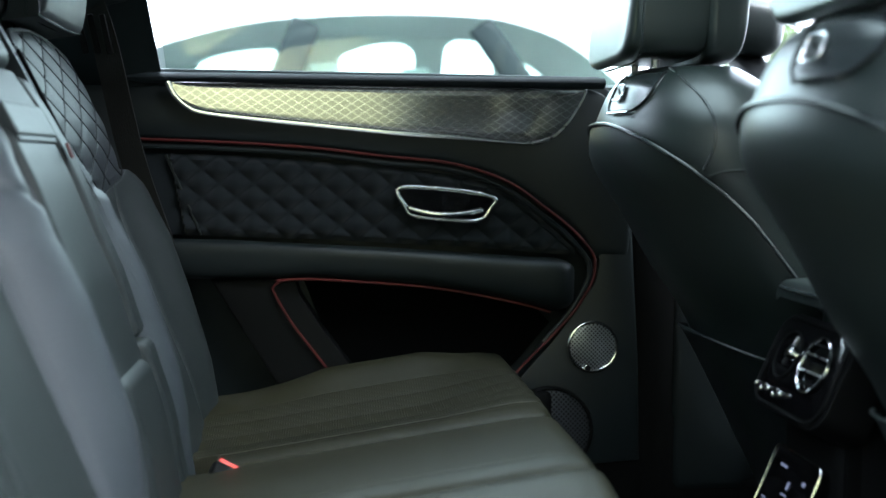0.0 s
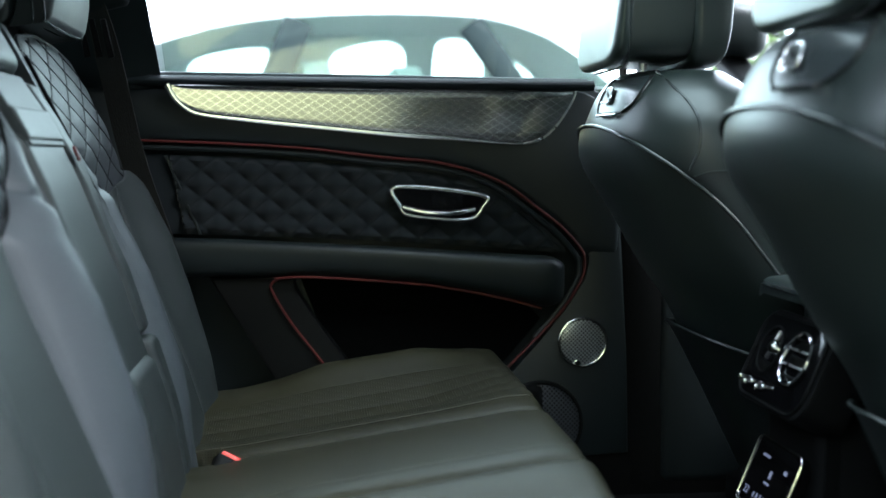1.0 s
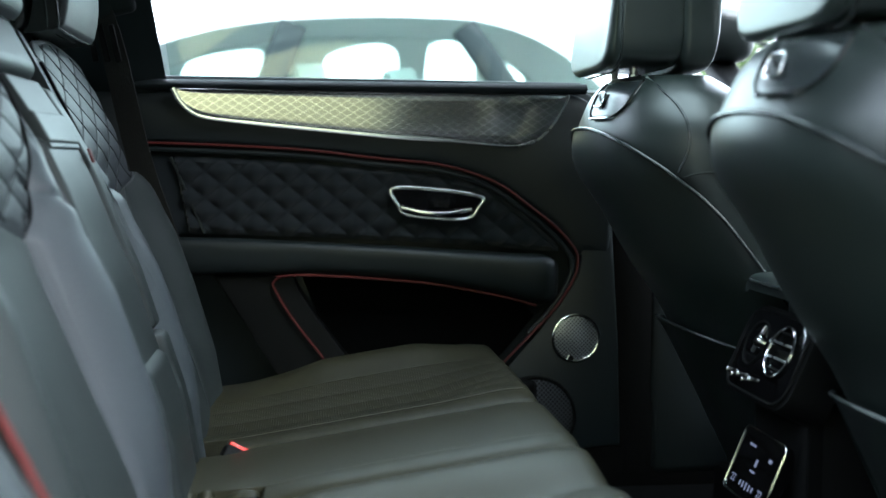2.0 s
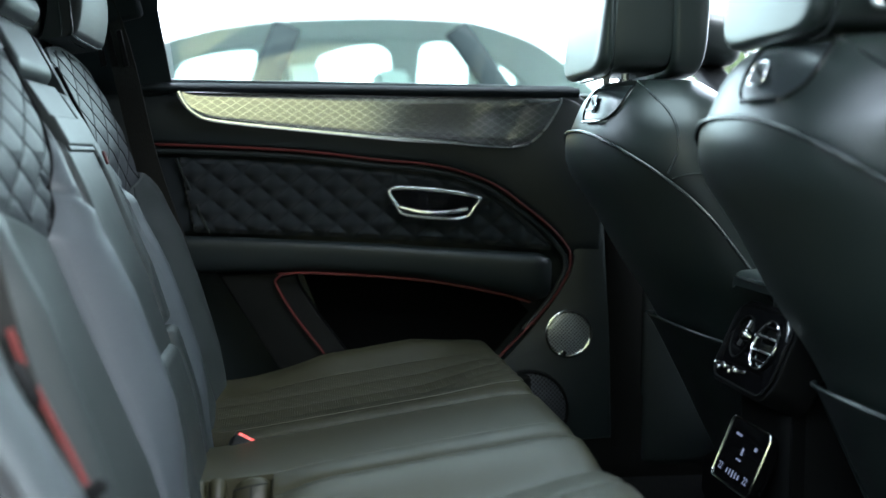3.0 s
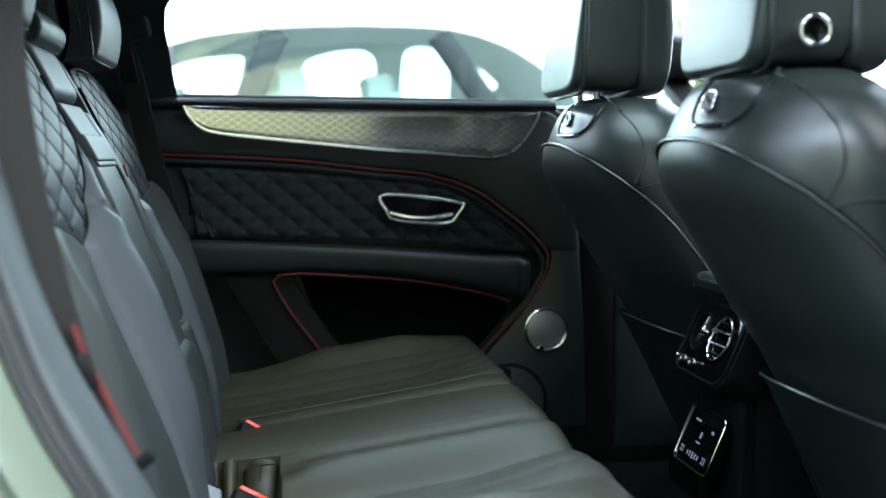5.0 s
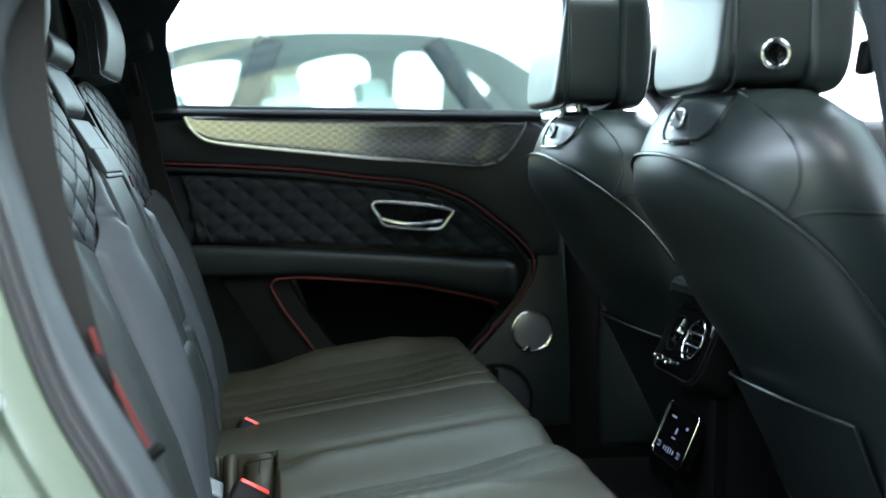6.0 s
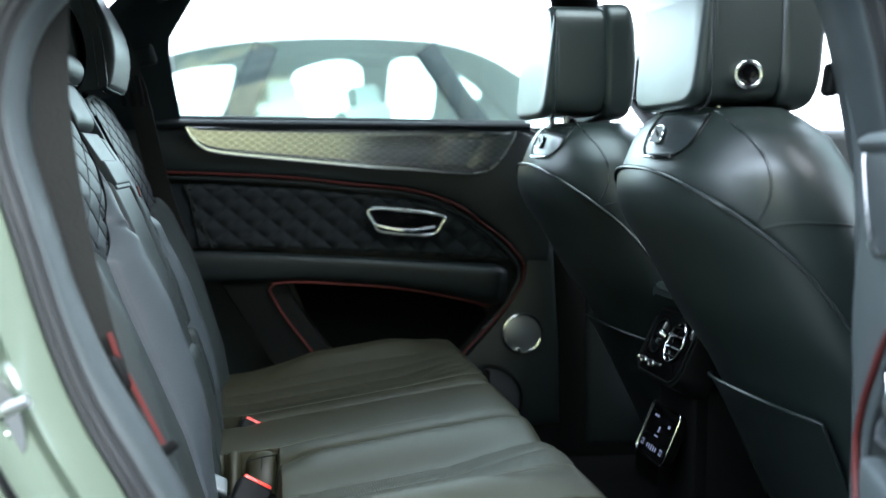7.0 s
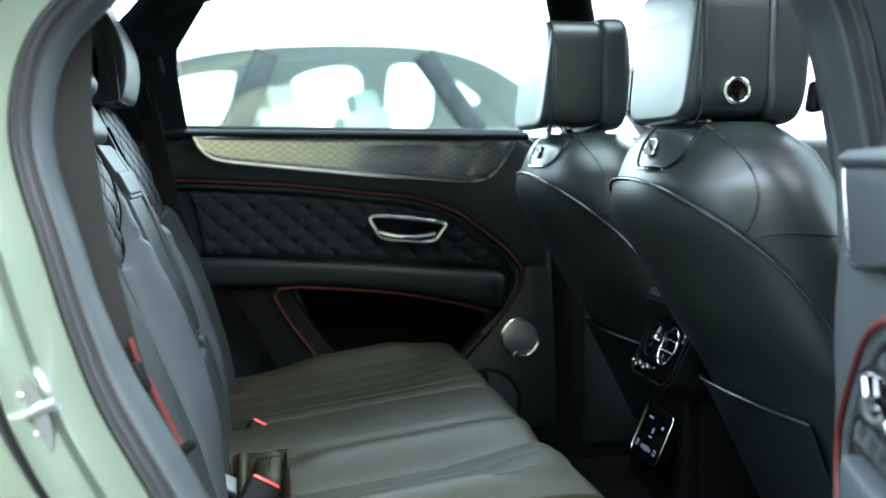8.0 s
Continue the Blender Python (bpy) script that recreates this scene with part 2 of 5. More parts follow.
def box(size, at, bevel=0.0, segs=2, turn=(0, 0, 0), bm=None):
    b = bmesh.new()
    bmesh.ops.create_cube(b, size=1, matrix=Matrix.Diagonal((*size, 1)))
    if bevel:
        bmesh.ops.bevel(b, geom=b.edges[:], offset=bevel, segments=segs, profile=0.5, affect="EDGES")
    b.transform(pose(*at, *turn))
    if bm is None:
        return b
    me = bpy.data.meshes.new("t")
    b.to_mesh(me)
    bm.from_mesh(me)
    b.free()
    bpy.data.meshes.remove(me)
    return bm


def slab(outline, depth, direction, bevel=0.0, segs=2):
    """A plate: a closed outline pushed depth metres along direction."""
    bm = bmesh.new()
    vs = [bm.verts.new(p) for p in outline]
    f = bm.faces.new(vs)
    ex = bmesh.ops.extrude_face_region(bm, geom=[f])
    top = [g for g in ex["geom"] if isinstance(g, bmesh.types.BMVert)]
    for v in top:
        v.co += Vector(direction).normalized() * depth
    if bevel:
        rim = [e for e in bm.edges if e.verts[0] in top and e.verts[1] in top]
        bmesh.ops.bevel(bm, geom=rim, offset=bevel, segments=segs, profile=0.5, affect="EDGES")
    bmesh.ops.triangulate(bm, faces=[f for f in bm.faces if len(f.verts) > 4])
    return bm


def disc(c, r, depth, direction, sides=48, bevel=0.0, dome=0.0, hole=0.0):
    """A round plate or ring that faces direction."""
    d = Vector(direction).normalized()
    q = d.to_track_quat("Z", "Y").to_matrix()
    prof = [(r, 0), (r, depth - bevel), (r - bevel * 0.3, depth - bevel * 0.3), (r - bevel, depth)] if bevel else [(r, 0), (r, depth)]
    if hole:
        prof += [(hole + bevel, depth), (hole + bevel * 0.3, depth - bevel * 0.3), (hole, depth - bevel), (hole, 0)]
    else:
        prof += [(r * k, depth + dome * (1 - k * k)) for k in (0.8, 0.6, 0.4, 0.2, 0.02)]
    bm = bmesh.new()
    rings = [[bm.verts.new(Vector(c) + q @ Vector((a * math.cos(2 * math.pi * i / sides), a * math.sin(2 * math.pi * i / sides), b))) for i in range(sides)] for a, b in prof]
    for k in range(len(rings) - 1):
        for i in range(sides):
            bm.faces.new((rings[k][i], rings[k][(i + 1) % sides], rings[k + 1][(i + 1) % sides], rings[k + 1][i]))
    if not hole:
        bm.faces.new(rings[-1])
    return bm


def quilt(p, q, size=(0.05, 0.072), depth=0.006, full=0.5):
    """Relief of quilted diamonds."""
    a, b = p / size[0] + q / size[1], p / size[0] - q / size[1]
    return depth * (abs(math.sin(math.pi * a)) * abs(math.sin(math.pi * b))) ** full


# ---- setting: ground, car shell ----
def plate(points, thick, direction, name, mat, parent, label="", bevel=0.0):
    return part(name, slab(points, thick, direction, bevel), mat, parent, label)


gb = bmesh.new()
bmesh.ops.create_grid(gb, x_segments=40, y_segments=40, size=400)
gb.transform(pose(0, 0, GROUND))
tagged(part("ground", gb, CONCRETE, None, "grey asphalt ground under the parked cars"), category="ground", kind="structure")

# plain unseen wall behind the camera, added to hold back low sky light
tagged(part("wall_back", box((24, 0.2, 4.6), (-1.0, -6.1, GROUND + 2.3)), PLASTER, None, "unseen olive plaster wall added to block low sky and be reflected"), category="wall", kind="structure")

# unseen lamps, added so that the veneer reflects a yellow patch of wall
LAMPGLOW = material("lamp glass", (0.8, 0.8, 0.8), 0.4)
LAMPGLOW.node_tree.nodes["Principled BSDF"].inputs["Emission Color"].default_value = (1, 0.95, 0.72, 1)
LAMPGLOW.node_tree.nodes["Principled BSDF"].inputs["Emission Strength"].default_value = 3
for k in range(5):
    x = -1.25 + 0.36 * k
    WL = thing("added_wall_lamp", "unseen lamp added to light the wall that the veneer reflects", "lamp", (x, -5.9, 3.3), "wall lamps")
    part("lamp_arm", tube([(x, -6.0, 3.42), (x, -5.55, 3.42), (x, -5.5, 3.36)], 0.02), SATIN, WL)
    part("lamp_glass", disc((x, -5.5, 3.36), 0.10, 0.03, (0, 0.5, -1), 24, 0.01, 0.02), LAMPGLOW, WL, "glowing round glass")
    lamp = new("added_wall_light", bpy.data.lights.new("added_wall_light", "SPOT"))
    lamp.data.energy, lamp.data.spot_size, lamp.data.spot_blend, lamp.data.color, lamp.data.shadow_soft_size = 640, radians(27), 0.8, (1, 0.95, 0.66), 0.1
    lamp.matrix_basis = look((x, -5.46, 3.28), (x, -6.0, 1.65))

# floor pan with a carpet
tagged(part("floor", box((3.0, 1.56, 0.05), (0.35, 0, 0.40), 0.01), CARPET, None, "black carpeted car floor"), category="floor", kind="structure")
for s in (1, -1):
    tagged(part("sill_lining", box((2.6, 0.10, 0.26), (0.62, s * 0.80, 0.50), 0.02), CARPET, None, "black lined door sill"), category="sill", kind="structure")
# headliner and roof skin; an unseen glass panel is assumed, to light the seats
def roof_hole(bm):
    bmesh.ops.delete(bm, geom=[f for f in bm.faces if 0.04 < f.calc_center_median().x < 0.85 and abs(f.calc_center_median().y) < 0.30], context="FACES")
    return bm


tagged(part("ceiling", roof_hole(sheet(lambda u, v: (-1.3 + 2.5 * u, -0.66 + 1.32 * v, 1.70 + 0.05 * math.sin(math.pi * v) - 0.10 * max(0, 0.25 - u) / 0.25), [i / 24 for i in range(25)], [i / 24 for i in range(25)])), LINER, None, "black cloth headliner"), category="headliner", kind="structure")
ROOF = thing("car_roof", "green metallic painted car roof above the black headliner", "roof", (0, 0, 1.7), kind="structure")
part("roof_panel", roof_hole(sheet(lambda u, v: (-1.4 + 2.65 * u, -0.72 + 1.44 * v, 1.735 + 0.07 * math.sin(math.pi * v) - 0.12 * max(0, 0.25 - u) / 0.25), [i / 24 for i in range(25)], [i / 24 for i in range(25)])), PAINT, ROOF)
rp = part("roof_glass", sheet(lambda u, v: (-0.08 + 1.02 * u, -0.40 + 0.80 * v, 1.742 + 0.07 * math.cos((0.80 * v - 0.40) / 1.44 * math.pi)), [i / 8 for i in range(9)], [i / 8 for i in range(9)]), DOORGLASS, ROOF, "assumed roof glass that lets in light from above")
rp.visible_shadow = False
# cargo end and dashboard close the cabin
tagged(part("wall_rear", box((0.05, 1.5, 0.85), (-1.25, 0, 0.85), 0.02), HARDBLACK, None, "black trimmed luggage bay end"), category="wall", kind="structure")
tagged(part("wall_front", box((0.25, 1.5, 0.72), (1.75, 0, 0.80), 0.06, 3), HARDBLACK, None, "black dashboard bulkhead"), category="dashboard", kind="structure")
tagged(part("parcel_shelf", box((0.62, 1.36, 0.03), (-0.92, 0, 1.17), 0.01), LINER, None, "black luggage cover behind the rear seat"), category="luggage cover", kind="structure")

# outline of the near door opening, x and z, from the roof rail round the wheel arch to the pillar
OPENING = [(0.40, 1.60), (0.10, 1.585), (-0.10, 1.545), (-0.23, 1.492), (-0.317, 1.423), (-0.360, 1.364), (-0.378, 1.293), (-0.375, 1.228), (-0.348, 1.13), (-0.319, 1.03), (-0.285, 0.938), (-0.231, 0.837), (-0.155, 0.70), (-0.07, 0.58), (0.04, 0.50), (0.20, 0.47), (0.50, 0.47), (0.70, 0.52), (0.745, 0.62), (0.745, 0.90), (0.735, 1.15), (0.712, 1.26), (0.688, 1.36), (0.655, 1.45), (0.57, 1.56)]
RING = [(p.x, p.z) for p in smoothed([(x, 0, z) for x, z in OPENING], 6, True)]


def ring_strip(profile, ring=RING, side=-1, start=0, stop=None, widen=0.0):
    """A band round the opening: profile rows of (distance inwards, y)."""
    k = len(ring)
    cx, cz = 0.17, 1.02
    bm = bmesh.new()
    rows = []
    for i in range(k):
        a, b = ring[i - 1], ring[(i + 1) % k]
        tx, tz = b[0] - a[0], b[1] - a[1]
        ln = math.hypot(tx, tz)
        nx, nz = -tz / ln, tx / ln
        if nx * (cx - ring[i][0]) + nz * (cz - ring[i][1]) < 0:
            nx, nz = -nx, -nz
        w = 1 + widen * min(1, max(0, (1.06 - ring[i][1]) / 0.16)) * (1 if ring[i][0] < 0.3 else 0)
        rows.append([bm.verts.new((ring[i][0] + nx * (d if d < 0.02 else 0.02 + (d - 0.02) * w), side * y, ring[i][1] + nz * (d if d < 0.02 else 0.02 + (d - 0.02) * w))) for d, y in profile])
    stop = k if stop is None else stop
    for i in range(start, stop):
        for j in range(len(profile) - 1):
            bm.faces.new((rows[i % k][j], rows[(i + 1) % k][j], rows[(i + 1) % k][j + 1], rows[i % k][j + 1]))
    return bm


def arc(d0, y0, d1, y1, bulge, n=6):
    """Profile rows from one point to another, bulging outwards."""
    out = []
    for i in range(n + 1):
        t = i / n
        s = math.sin(math.pi * t) * bulge
        out.append((d0 + (d1 - d0) * t, y0 + (y1 - y0) * t + s))
    return out


def body_side(name, side, label):
    t = thing(name, label, "car body", (-0.4, side * 0.9, GROUND), kind="structure")
    jamb = [(-0.083, 0.925), (-0.078, 0.912), (-0.066, 0.884), (-0.052, 0.876), (-0.040, 0.883), (-0.028, 0.874), (-0.014, 0.866), (-0.004, 0.862), (0.0, 0.85), (0.0, 0.80)]
    part("door_jamb", ring_strip(jamb, side=side, stop=102), PAINT, t, "pale green painted door jamb")
    part("hinge_face", ring_strip(jamb, side=side, start=102), TRIMBLACK, t)
    part("door_seal", ring_strip(arc(-0.002, 0.862, 0.006, 0.858, 0.005) + arc(0.006, 0.856, 0.015, 0.848, 0.006)[1:] + arc(0.0155, 0.844, 0.021, 0.840, 0.004)[1:] + [(0.022, 0.80)], side=side), RUBBER, t, "dark grey double rubber door seal")
    part("sill_trim", ring_strip(arc(0.020, 0.842, 0.032, 0.812, 0.007) + [(0.034, 0.79), (0.030, 0.76), (0.021, 0.73)], side=side, widen=0.7), SILLGREY, t, "grey inner pillar trim")
    # dark rubber groove stands in for the shaded curve of the painted jamb
    part("jamb_shade", ring_strip([(-0.083, 0.925), (-0.086, 0.918), (-0.094, 0.916), (-0.098, 0.926)], side=side), RUBBER, t, "dark groove band for the shaded curve of the painted edge")
    # painted skin behind the opening
    def skin(u, v):
        i = int(round(v * 60))
        x, z = RING[(20 + i) % len(RING)]
        far = (-1.9, 1.62 - 1.15 * v)
        y = 0.925 + 0.06 * math.sin(min(1, u * 2.2) * math.pi / 2) - 0.16 * max(0, (z - 1.25)) * (1 + u)
        dx, dz = (-0.097, 0.02) if z > 1.25 else (-0.097, -0.02)
        return (x + dx + (far[0] - x) * u, side * y, z + dz + (far[1] - z) * u)
    part("quarter_panel", sheet(skin, [0, 0.01, 0.03, 0.07, 0.15, 0.3, 0.5, 0.75, 1.0], [i / 60 for i in range(61)]), PAINT, t, "green metallic rear quarter panel")
    return t


body_side("body_side", -1, "green metallic body side around the open rear doorway")
# striker plate and pin on the jamb
ST = thing("door_striker", "chrome door striker on the green painted jamb", "door striker", (-0.35, -0.87, 0.94))
part("plate", slab([(-0.361 + 0.019 * math.cos(th) - 0.019 * math.sin(th), -0.888, 0.934 + 0.010 * math.cos(th) + 0.050 * math.sin(th)) for th in [2 * math.pi * i / 24 for i in range(24)]], 0.010, (0.3, 1, 0), 0.003), CHROME, ST, "bright oval striker plate")
part("pin", tube([(-0.359, -0.893, 0.937), (-0.345, -0.898, 0.945), (-0.328, -0.902, 0.954)], 0.0072, 12), SATIN, ST, "bright round pin")
for dz in (-0.022, 0.024):
    part("bolt", disc((-0.363 - dz * 0.35, -0.890, 0.934 + dz), 0.0055, 0.006, (0.3, -1, 0.1), 16, 0.0015), CHROME, ST)

# pillars on both sides; the far door pillar's shade is in its black material
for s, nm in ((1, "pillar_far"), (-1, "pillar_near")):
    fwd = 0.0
    P = thing(nm, "door pillar beside the front seat, grey trim, blackened as shade on the far side", "pillar", (0.7, s * 0.76, 0.5), kind="structure")
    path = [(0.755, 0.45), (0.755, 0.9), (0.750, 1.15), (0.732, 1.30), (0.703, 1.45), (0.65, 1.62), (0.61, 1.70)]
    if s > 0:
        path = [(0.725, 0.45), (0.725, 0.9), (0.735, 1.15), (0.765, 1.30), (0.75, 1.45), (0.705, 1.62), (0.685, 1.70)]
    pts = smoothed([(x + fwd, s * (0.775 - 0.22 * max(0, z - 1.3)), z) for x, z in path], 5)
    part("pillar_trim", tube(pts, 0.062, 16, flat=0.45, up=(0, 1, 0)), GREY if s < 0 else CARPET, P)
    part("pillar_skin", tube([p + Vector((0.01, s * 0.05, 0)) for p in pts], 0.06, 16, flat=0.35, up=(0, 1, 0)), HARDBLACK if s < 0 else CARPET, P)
    if s < 0:
        for off, rad, mt, lb in (((-0.030, -0.040, 0), 0.009, RUBBER, "dark rubber seal"), ((-0.012, -0.062, 0), 0.012, GREY, "grey outer pillar strip")):
            part("pillar_seal", tube([p + Vector(off) for p in pts], rad, 10), mt, P, lb)
        part("belt_anchor", box((0.018, 0.030, 0.046), (0.684, -0.705, 1.325), 0.007, 3, (0, 8, 0)), HARDBLACK, P, "black belt anchor")
    C = thing("rear_" + nm, "black trimmed rear roof pillar behind the rear seat", "pillar", (-0.6, s * 0.7, 1.2), kind="structure")
    def cp(u, v, s=s):
        z = 1.28 + 0.44 * v
        edge = lerp([(1.28, -0.275), (1.488, -0.305), (1.63, -0.216), (1.72, -0.14)], z)
        if s < 0:
            edge = lerp([(1.28, -0.58), (1.35, -0.57), (1.45, -0.50), (1.60, -0.33), (1.72, -0.18)], z)
        back = lerp([(1.28, -0.55), (1.45, -0.56), (1.60, -0.40), (1.72, -0.3)], z)
        back -= 0.12 if s < 0 else 0
        y = (0.745 - 0.30 * (z - 1.28)) - 0.05 * math.sin(math.pi * u) * 0.6
        return (edge + (back - edge) * u, s * y, z)
    cb = sheet(cp, [i / 8 for i in range(9)], [i / 10 for i in range(11)])
    bmesh.ops.solidify(cb, geom=cb.faces[:], thickness=0.05 * s)
    part("pillar_trim", cb, LINER, C)
    part("roof_rail", tube(smoothed([(-0.33, s * 0.66, 1.60), (-0.2, s * 0.645, 1.66), (0.1, s * 0.635, 1.69), (0.6, s * 0.635, 1.70), (1.3, s * 0.63, 1.66), (1.7, s * 0.62, 1.5)], 5), 0.05, 12, flat=0.8), LINER, C)
    # lower side lining beside the rear seat
    part("side_lining", box((0.75, 0.05, 0.86), (-0.72, s * 0.755, 0.90), 0.02), TRIMBLACK, C)


# ---- rear door ----
def curve2(pts, d, n=6, closed=False):
    return smoothed([(x, d, z) for x, z in pts], n, closed)


TRIM_OUT = [(-0.263, 1.288), (-0.250, 1.263), (-0.226, 1.241), (-0.193, 1.230), (-0.10, 1.220), (0.066, 1.205), (0.178, 1.195), (0.292, 1.187), (0.383, 1.179), (0.452, 1.176), (0.492, 1.187), (0.527, 1.221), (0.555, 1.267), (0.560, 1.284)]
STITCH = [(-0.36, 1.181), (-0.318, 1.178), (-0.155, 1.173), (0.01, 1.164), (0.156, 1.148), (0.269, 1.138), (0.349, 1.120), (0.418, 1.092), (0.477, 1.050), (0.536, 1.004), (0.578, 0.958), (0.586, 0.929), (0.579, 0.894), (0.544, 0.836), (0.492, 0.778), (0.435, 0.720), (0.37, 0.65)]
QTOP = [(-0.30, 1.152), (-0.15, 1.148), (0.021, 1.138), (0.178, 1.126), (0.30, 1.112), (0.36, 1.097), (0.42, 1.068), (0.47, 1.030), (0.51, 0.995), (0.548, 0.962)]
QBOT = [(-0.30, 0.992), (0.021, 0.981), (0.179, 0.973), (0.351, 0.964), (0.46, 0.955), (0.548, 0.948)]
ARM_TOP = [(-0.36, 0.985), (-0.15, 0.980), (0.179, 0.964), (0.455, 0.946), (0.530, 0.943)]
ARM_BOT = [(-0.36, 0.905), (-0.057, 0.903), (0.021, 0.906), (0.248, 0.889), (0.41, 0.860), (0.492, 0.838)]
LOWSEAM = [(-0.045, 0.902), (-0.062, 0.890), (-0.061, 0.874), (-0.024, 0.811), (0.041, 0.725), (0.10, 0.64)]
HANDLE = [(0.185, 1.085), (0.28, 1.083), (0.373, 1.068), (0.368, 1.045), (0.345, 1.021), (0.28, 1.022), (0.215, 1.030), (0.198, 1.048)]


def rear_door(name, label, m, glass_too=True, hide=TRIMBLACK):
    """Local x and z run along the door; y is the depth into the cabin from the lining's face."""
    D = thing(name, label, "car door", kind="structure")
    add = lambda nm, bm, mat, lb="", par=None: part(nm, bm, mat, par or D, lb, m=m)
    rear = [(-0.36, 1.30), (-0.36, 1.0), (-0.33, 0.90), (-0.26, 0.74), (-0.14, 0.58), (0.0, 0.50), (0.2, 0.47)]
    outline = [(0.57, 1.30), (0.62, 1.293), (0.655, 1.268), (0.670, 1.225), (0.665, 1.0), (0.684, 0.737), (0.692, 0.52), (0.67, 0.49), (0.45, 0.47)] + rear[::-1]
    add("door_lining", slab([(x, -0.075, z) for x, z in outline], 0.02, (0, 1, 0), 0.004), hide, "smooth leather door lining")
    add("door_shell", slab([(x, -0.11, z) for x, z in outline], 0.034, (0, 1, 0)), PAINT)
    add("door_skin", sheet(lambda u, v: (lerp([(0.47, 0.0), (0.75, -0.27), (1.0, -0.36), (1.3, -0.37)], 0.47 + 0.83 * v) * (1 - u) + 0.69 * u, -0.15 - 0.05 * math.sin(math.pi * v) ** 0.5, 0.47 + 0.83 * v), [i / 10 for i in range(11)], [i / 14 for i in range(15)]), PAINT, "green metallic outer skin")
    # padded band between trim and stitching, gently rounded
    def band(u, v):
        x = -0.36 + 1.020 * u
        zt = 1.288 - 0.045 * max(0, (x - 0.56) / 0.08) ** 2
        zb = lerp(STITCH[:12], x) if x < 0.58 else 0.94
        z = zt + (zb - zt) * v
        return (x, 0.004 + 0.014 * math.sin(math.pi * v) ** 0.7, z)
    add("upper_pad", pad(lambda u, v: band(u, v), 1.0, 0.12, 60, 10, (0, 1, 0), 0.06, 0.01), hide, "padded leather upper part")
    # forward lining that carries the speaker
    add("front_pad", slab([(x, -0.056, z) for x, z in ((0.59, 1.12), (0.660, 1.10), (0.664, 1.0), (0.683, 0.737), (0.690, 0.52), (0.39, 0.50), (0.34, 0.60), (0.42, 0.68), (0.50, 0.77), (0.552, 0.836), (0.589, 0.894), (0.597, 0.929))], 0.061, (0, 1, 0), 0.006), hide)
    # window ledge
    add("window_ledge", sheet(lambda u, v: (-0.37 + 0.97 * u, -0.05 + 0.065 * math.sin(math.pi * min(v, 0.5)) if v < 0.5 else 0.015 + 0.012 * math.sin((v - 0.5) * 2 * math.pi), 1.308 - (0.0 if v < 0.5 else (v - 0.5) * 0.044)), [i / 20 for i in range(21)], [i / 12 for i in range(13)]), hide, "padded leather window ledge")
    add("window_seal", tube([(-0.35, -0.045, 1.312), (0.2, -0.045, 1.310), (0.60, -0.045, 1.307)], 0.008), GREY)
    # veneer
    def bend(x):
        return 0.10 * max(0, 0.12 - x) ** 2
    edge = sorted(TRIM_OUT)
    def inlay(u, v):
        x = edge[0][0] + (edge[-1][0] - edge[0][0]) * u
        zb, zt = lerp(edge, x), 1.288 - 0.004 * u
        rim = min(u, 1 - u, v * 0.12, (1 - v) * 0.12)
        return (x, 0.0245 + bend(x) - 0.002 * max(0, 1 - rim / 0.004), zb + (zt - zb) * v)
    vb = sheet(inlay, [0, 0.002, 0.005] + [i / 80 for i in range(1, 80)] + [0.995, 0.998, 1], [0, 0.02, 0.05, 0.2, 0.4, 0.6, 0.8, 0.95, 0.98, 1])
    # the open door's veneer gets matt leather, which keeps out its bright reflection
    add("veneer_inlay", vb, VENEER if glass_too else QUILTED, "dark lacquered veneer inlay with fine diamond lines" if glass_too else "veneer inlay in matt leather to cut its bright reflection")
    low = [p + Vector((0, bend(p.x), 0)) for p in curve2(TRIM_OUT[:11], 0.026, 6)]
    bm = bmesh.new()
    k = len(low)
    wid = lambda i: 0.0052 * (1 if i < k * 0.62 else max(0.25, 1 - (i - k * 0.62) / (k * 0.38)))
    rows = []
    for i, p in enumerate(low):
        a, b = low[max(i - 1, 0)], low[min(i + 1, k - 1)]
        dr = (b - a).normalized()
        nn = Vector((dr.z, 0, -dr.x))
        w = wid(i)
        rows.append([bm.verts.new(p + nn * w * c + Vector((0, h, 0))) for c, h in ((-1, -0.006), (-0.92, 0.0022), (-0.4, 0.0030), (0.4, 0.0030), (0.95, 0.0024), (1, -0.006))])
    for i in range(k - 1):
        for j in range(5):
            bm.faces.new((rows[i][j], rows[i + 1][j], rows[i + 1][j + 1], rows[i][j + 1]))
    add("chrome_strip", bm, CHROME, "bright chrome strip under the veneer")
    tail = curve2(TRIM_OUT[9:], 0.024, 5)
    add("chrome_strip", tube(tail, 0.002, 6), SATIN)
    # stitching
    st = curve2(STITCH, 0.018, 6)
    add("red_piping", tube(st, 0.0028 if glass_too else 0.0048, 8), RED, "red contrast piping along the door pad")
    inner = curve2([(x - 0.010 * (1 if i > 6 else 0.2), z - 0.012 + (0.006 if i > 11 else 0)) for i, (x, z) in enumerate(STITCH[:15])], 0.008, 5)
    add("seam_roll", tube(inner, 0.006, 8), hide)
    # quilted suede insert
    def q(u, v):
        x = -0.36 + 0.908 * u
        zt, zb = lerp(QTOP, x), lerp(QBOT, x)
        z = zb + (zt - zb) * v
        flat = min(1, min(zt - z, z - zb) / 0.012, (0.548 - x) / 0.01) if x > -0.235 - 0.35 * (z - 0.99) * 0.55 else 0.0
        return (x, -0.004 + max(0, flat) * (0.006 + quilt(x, z, (0.068, 0.056), 0.013, 0.8)), z)
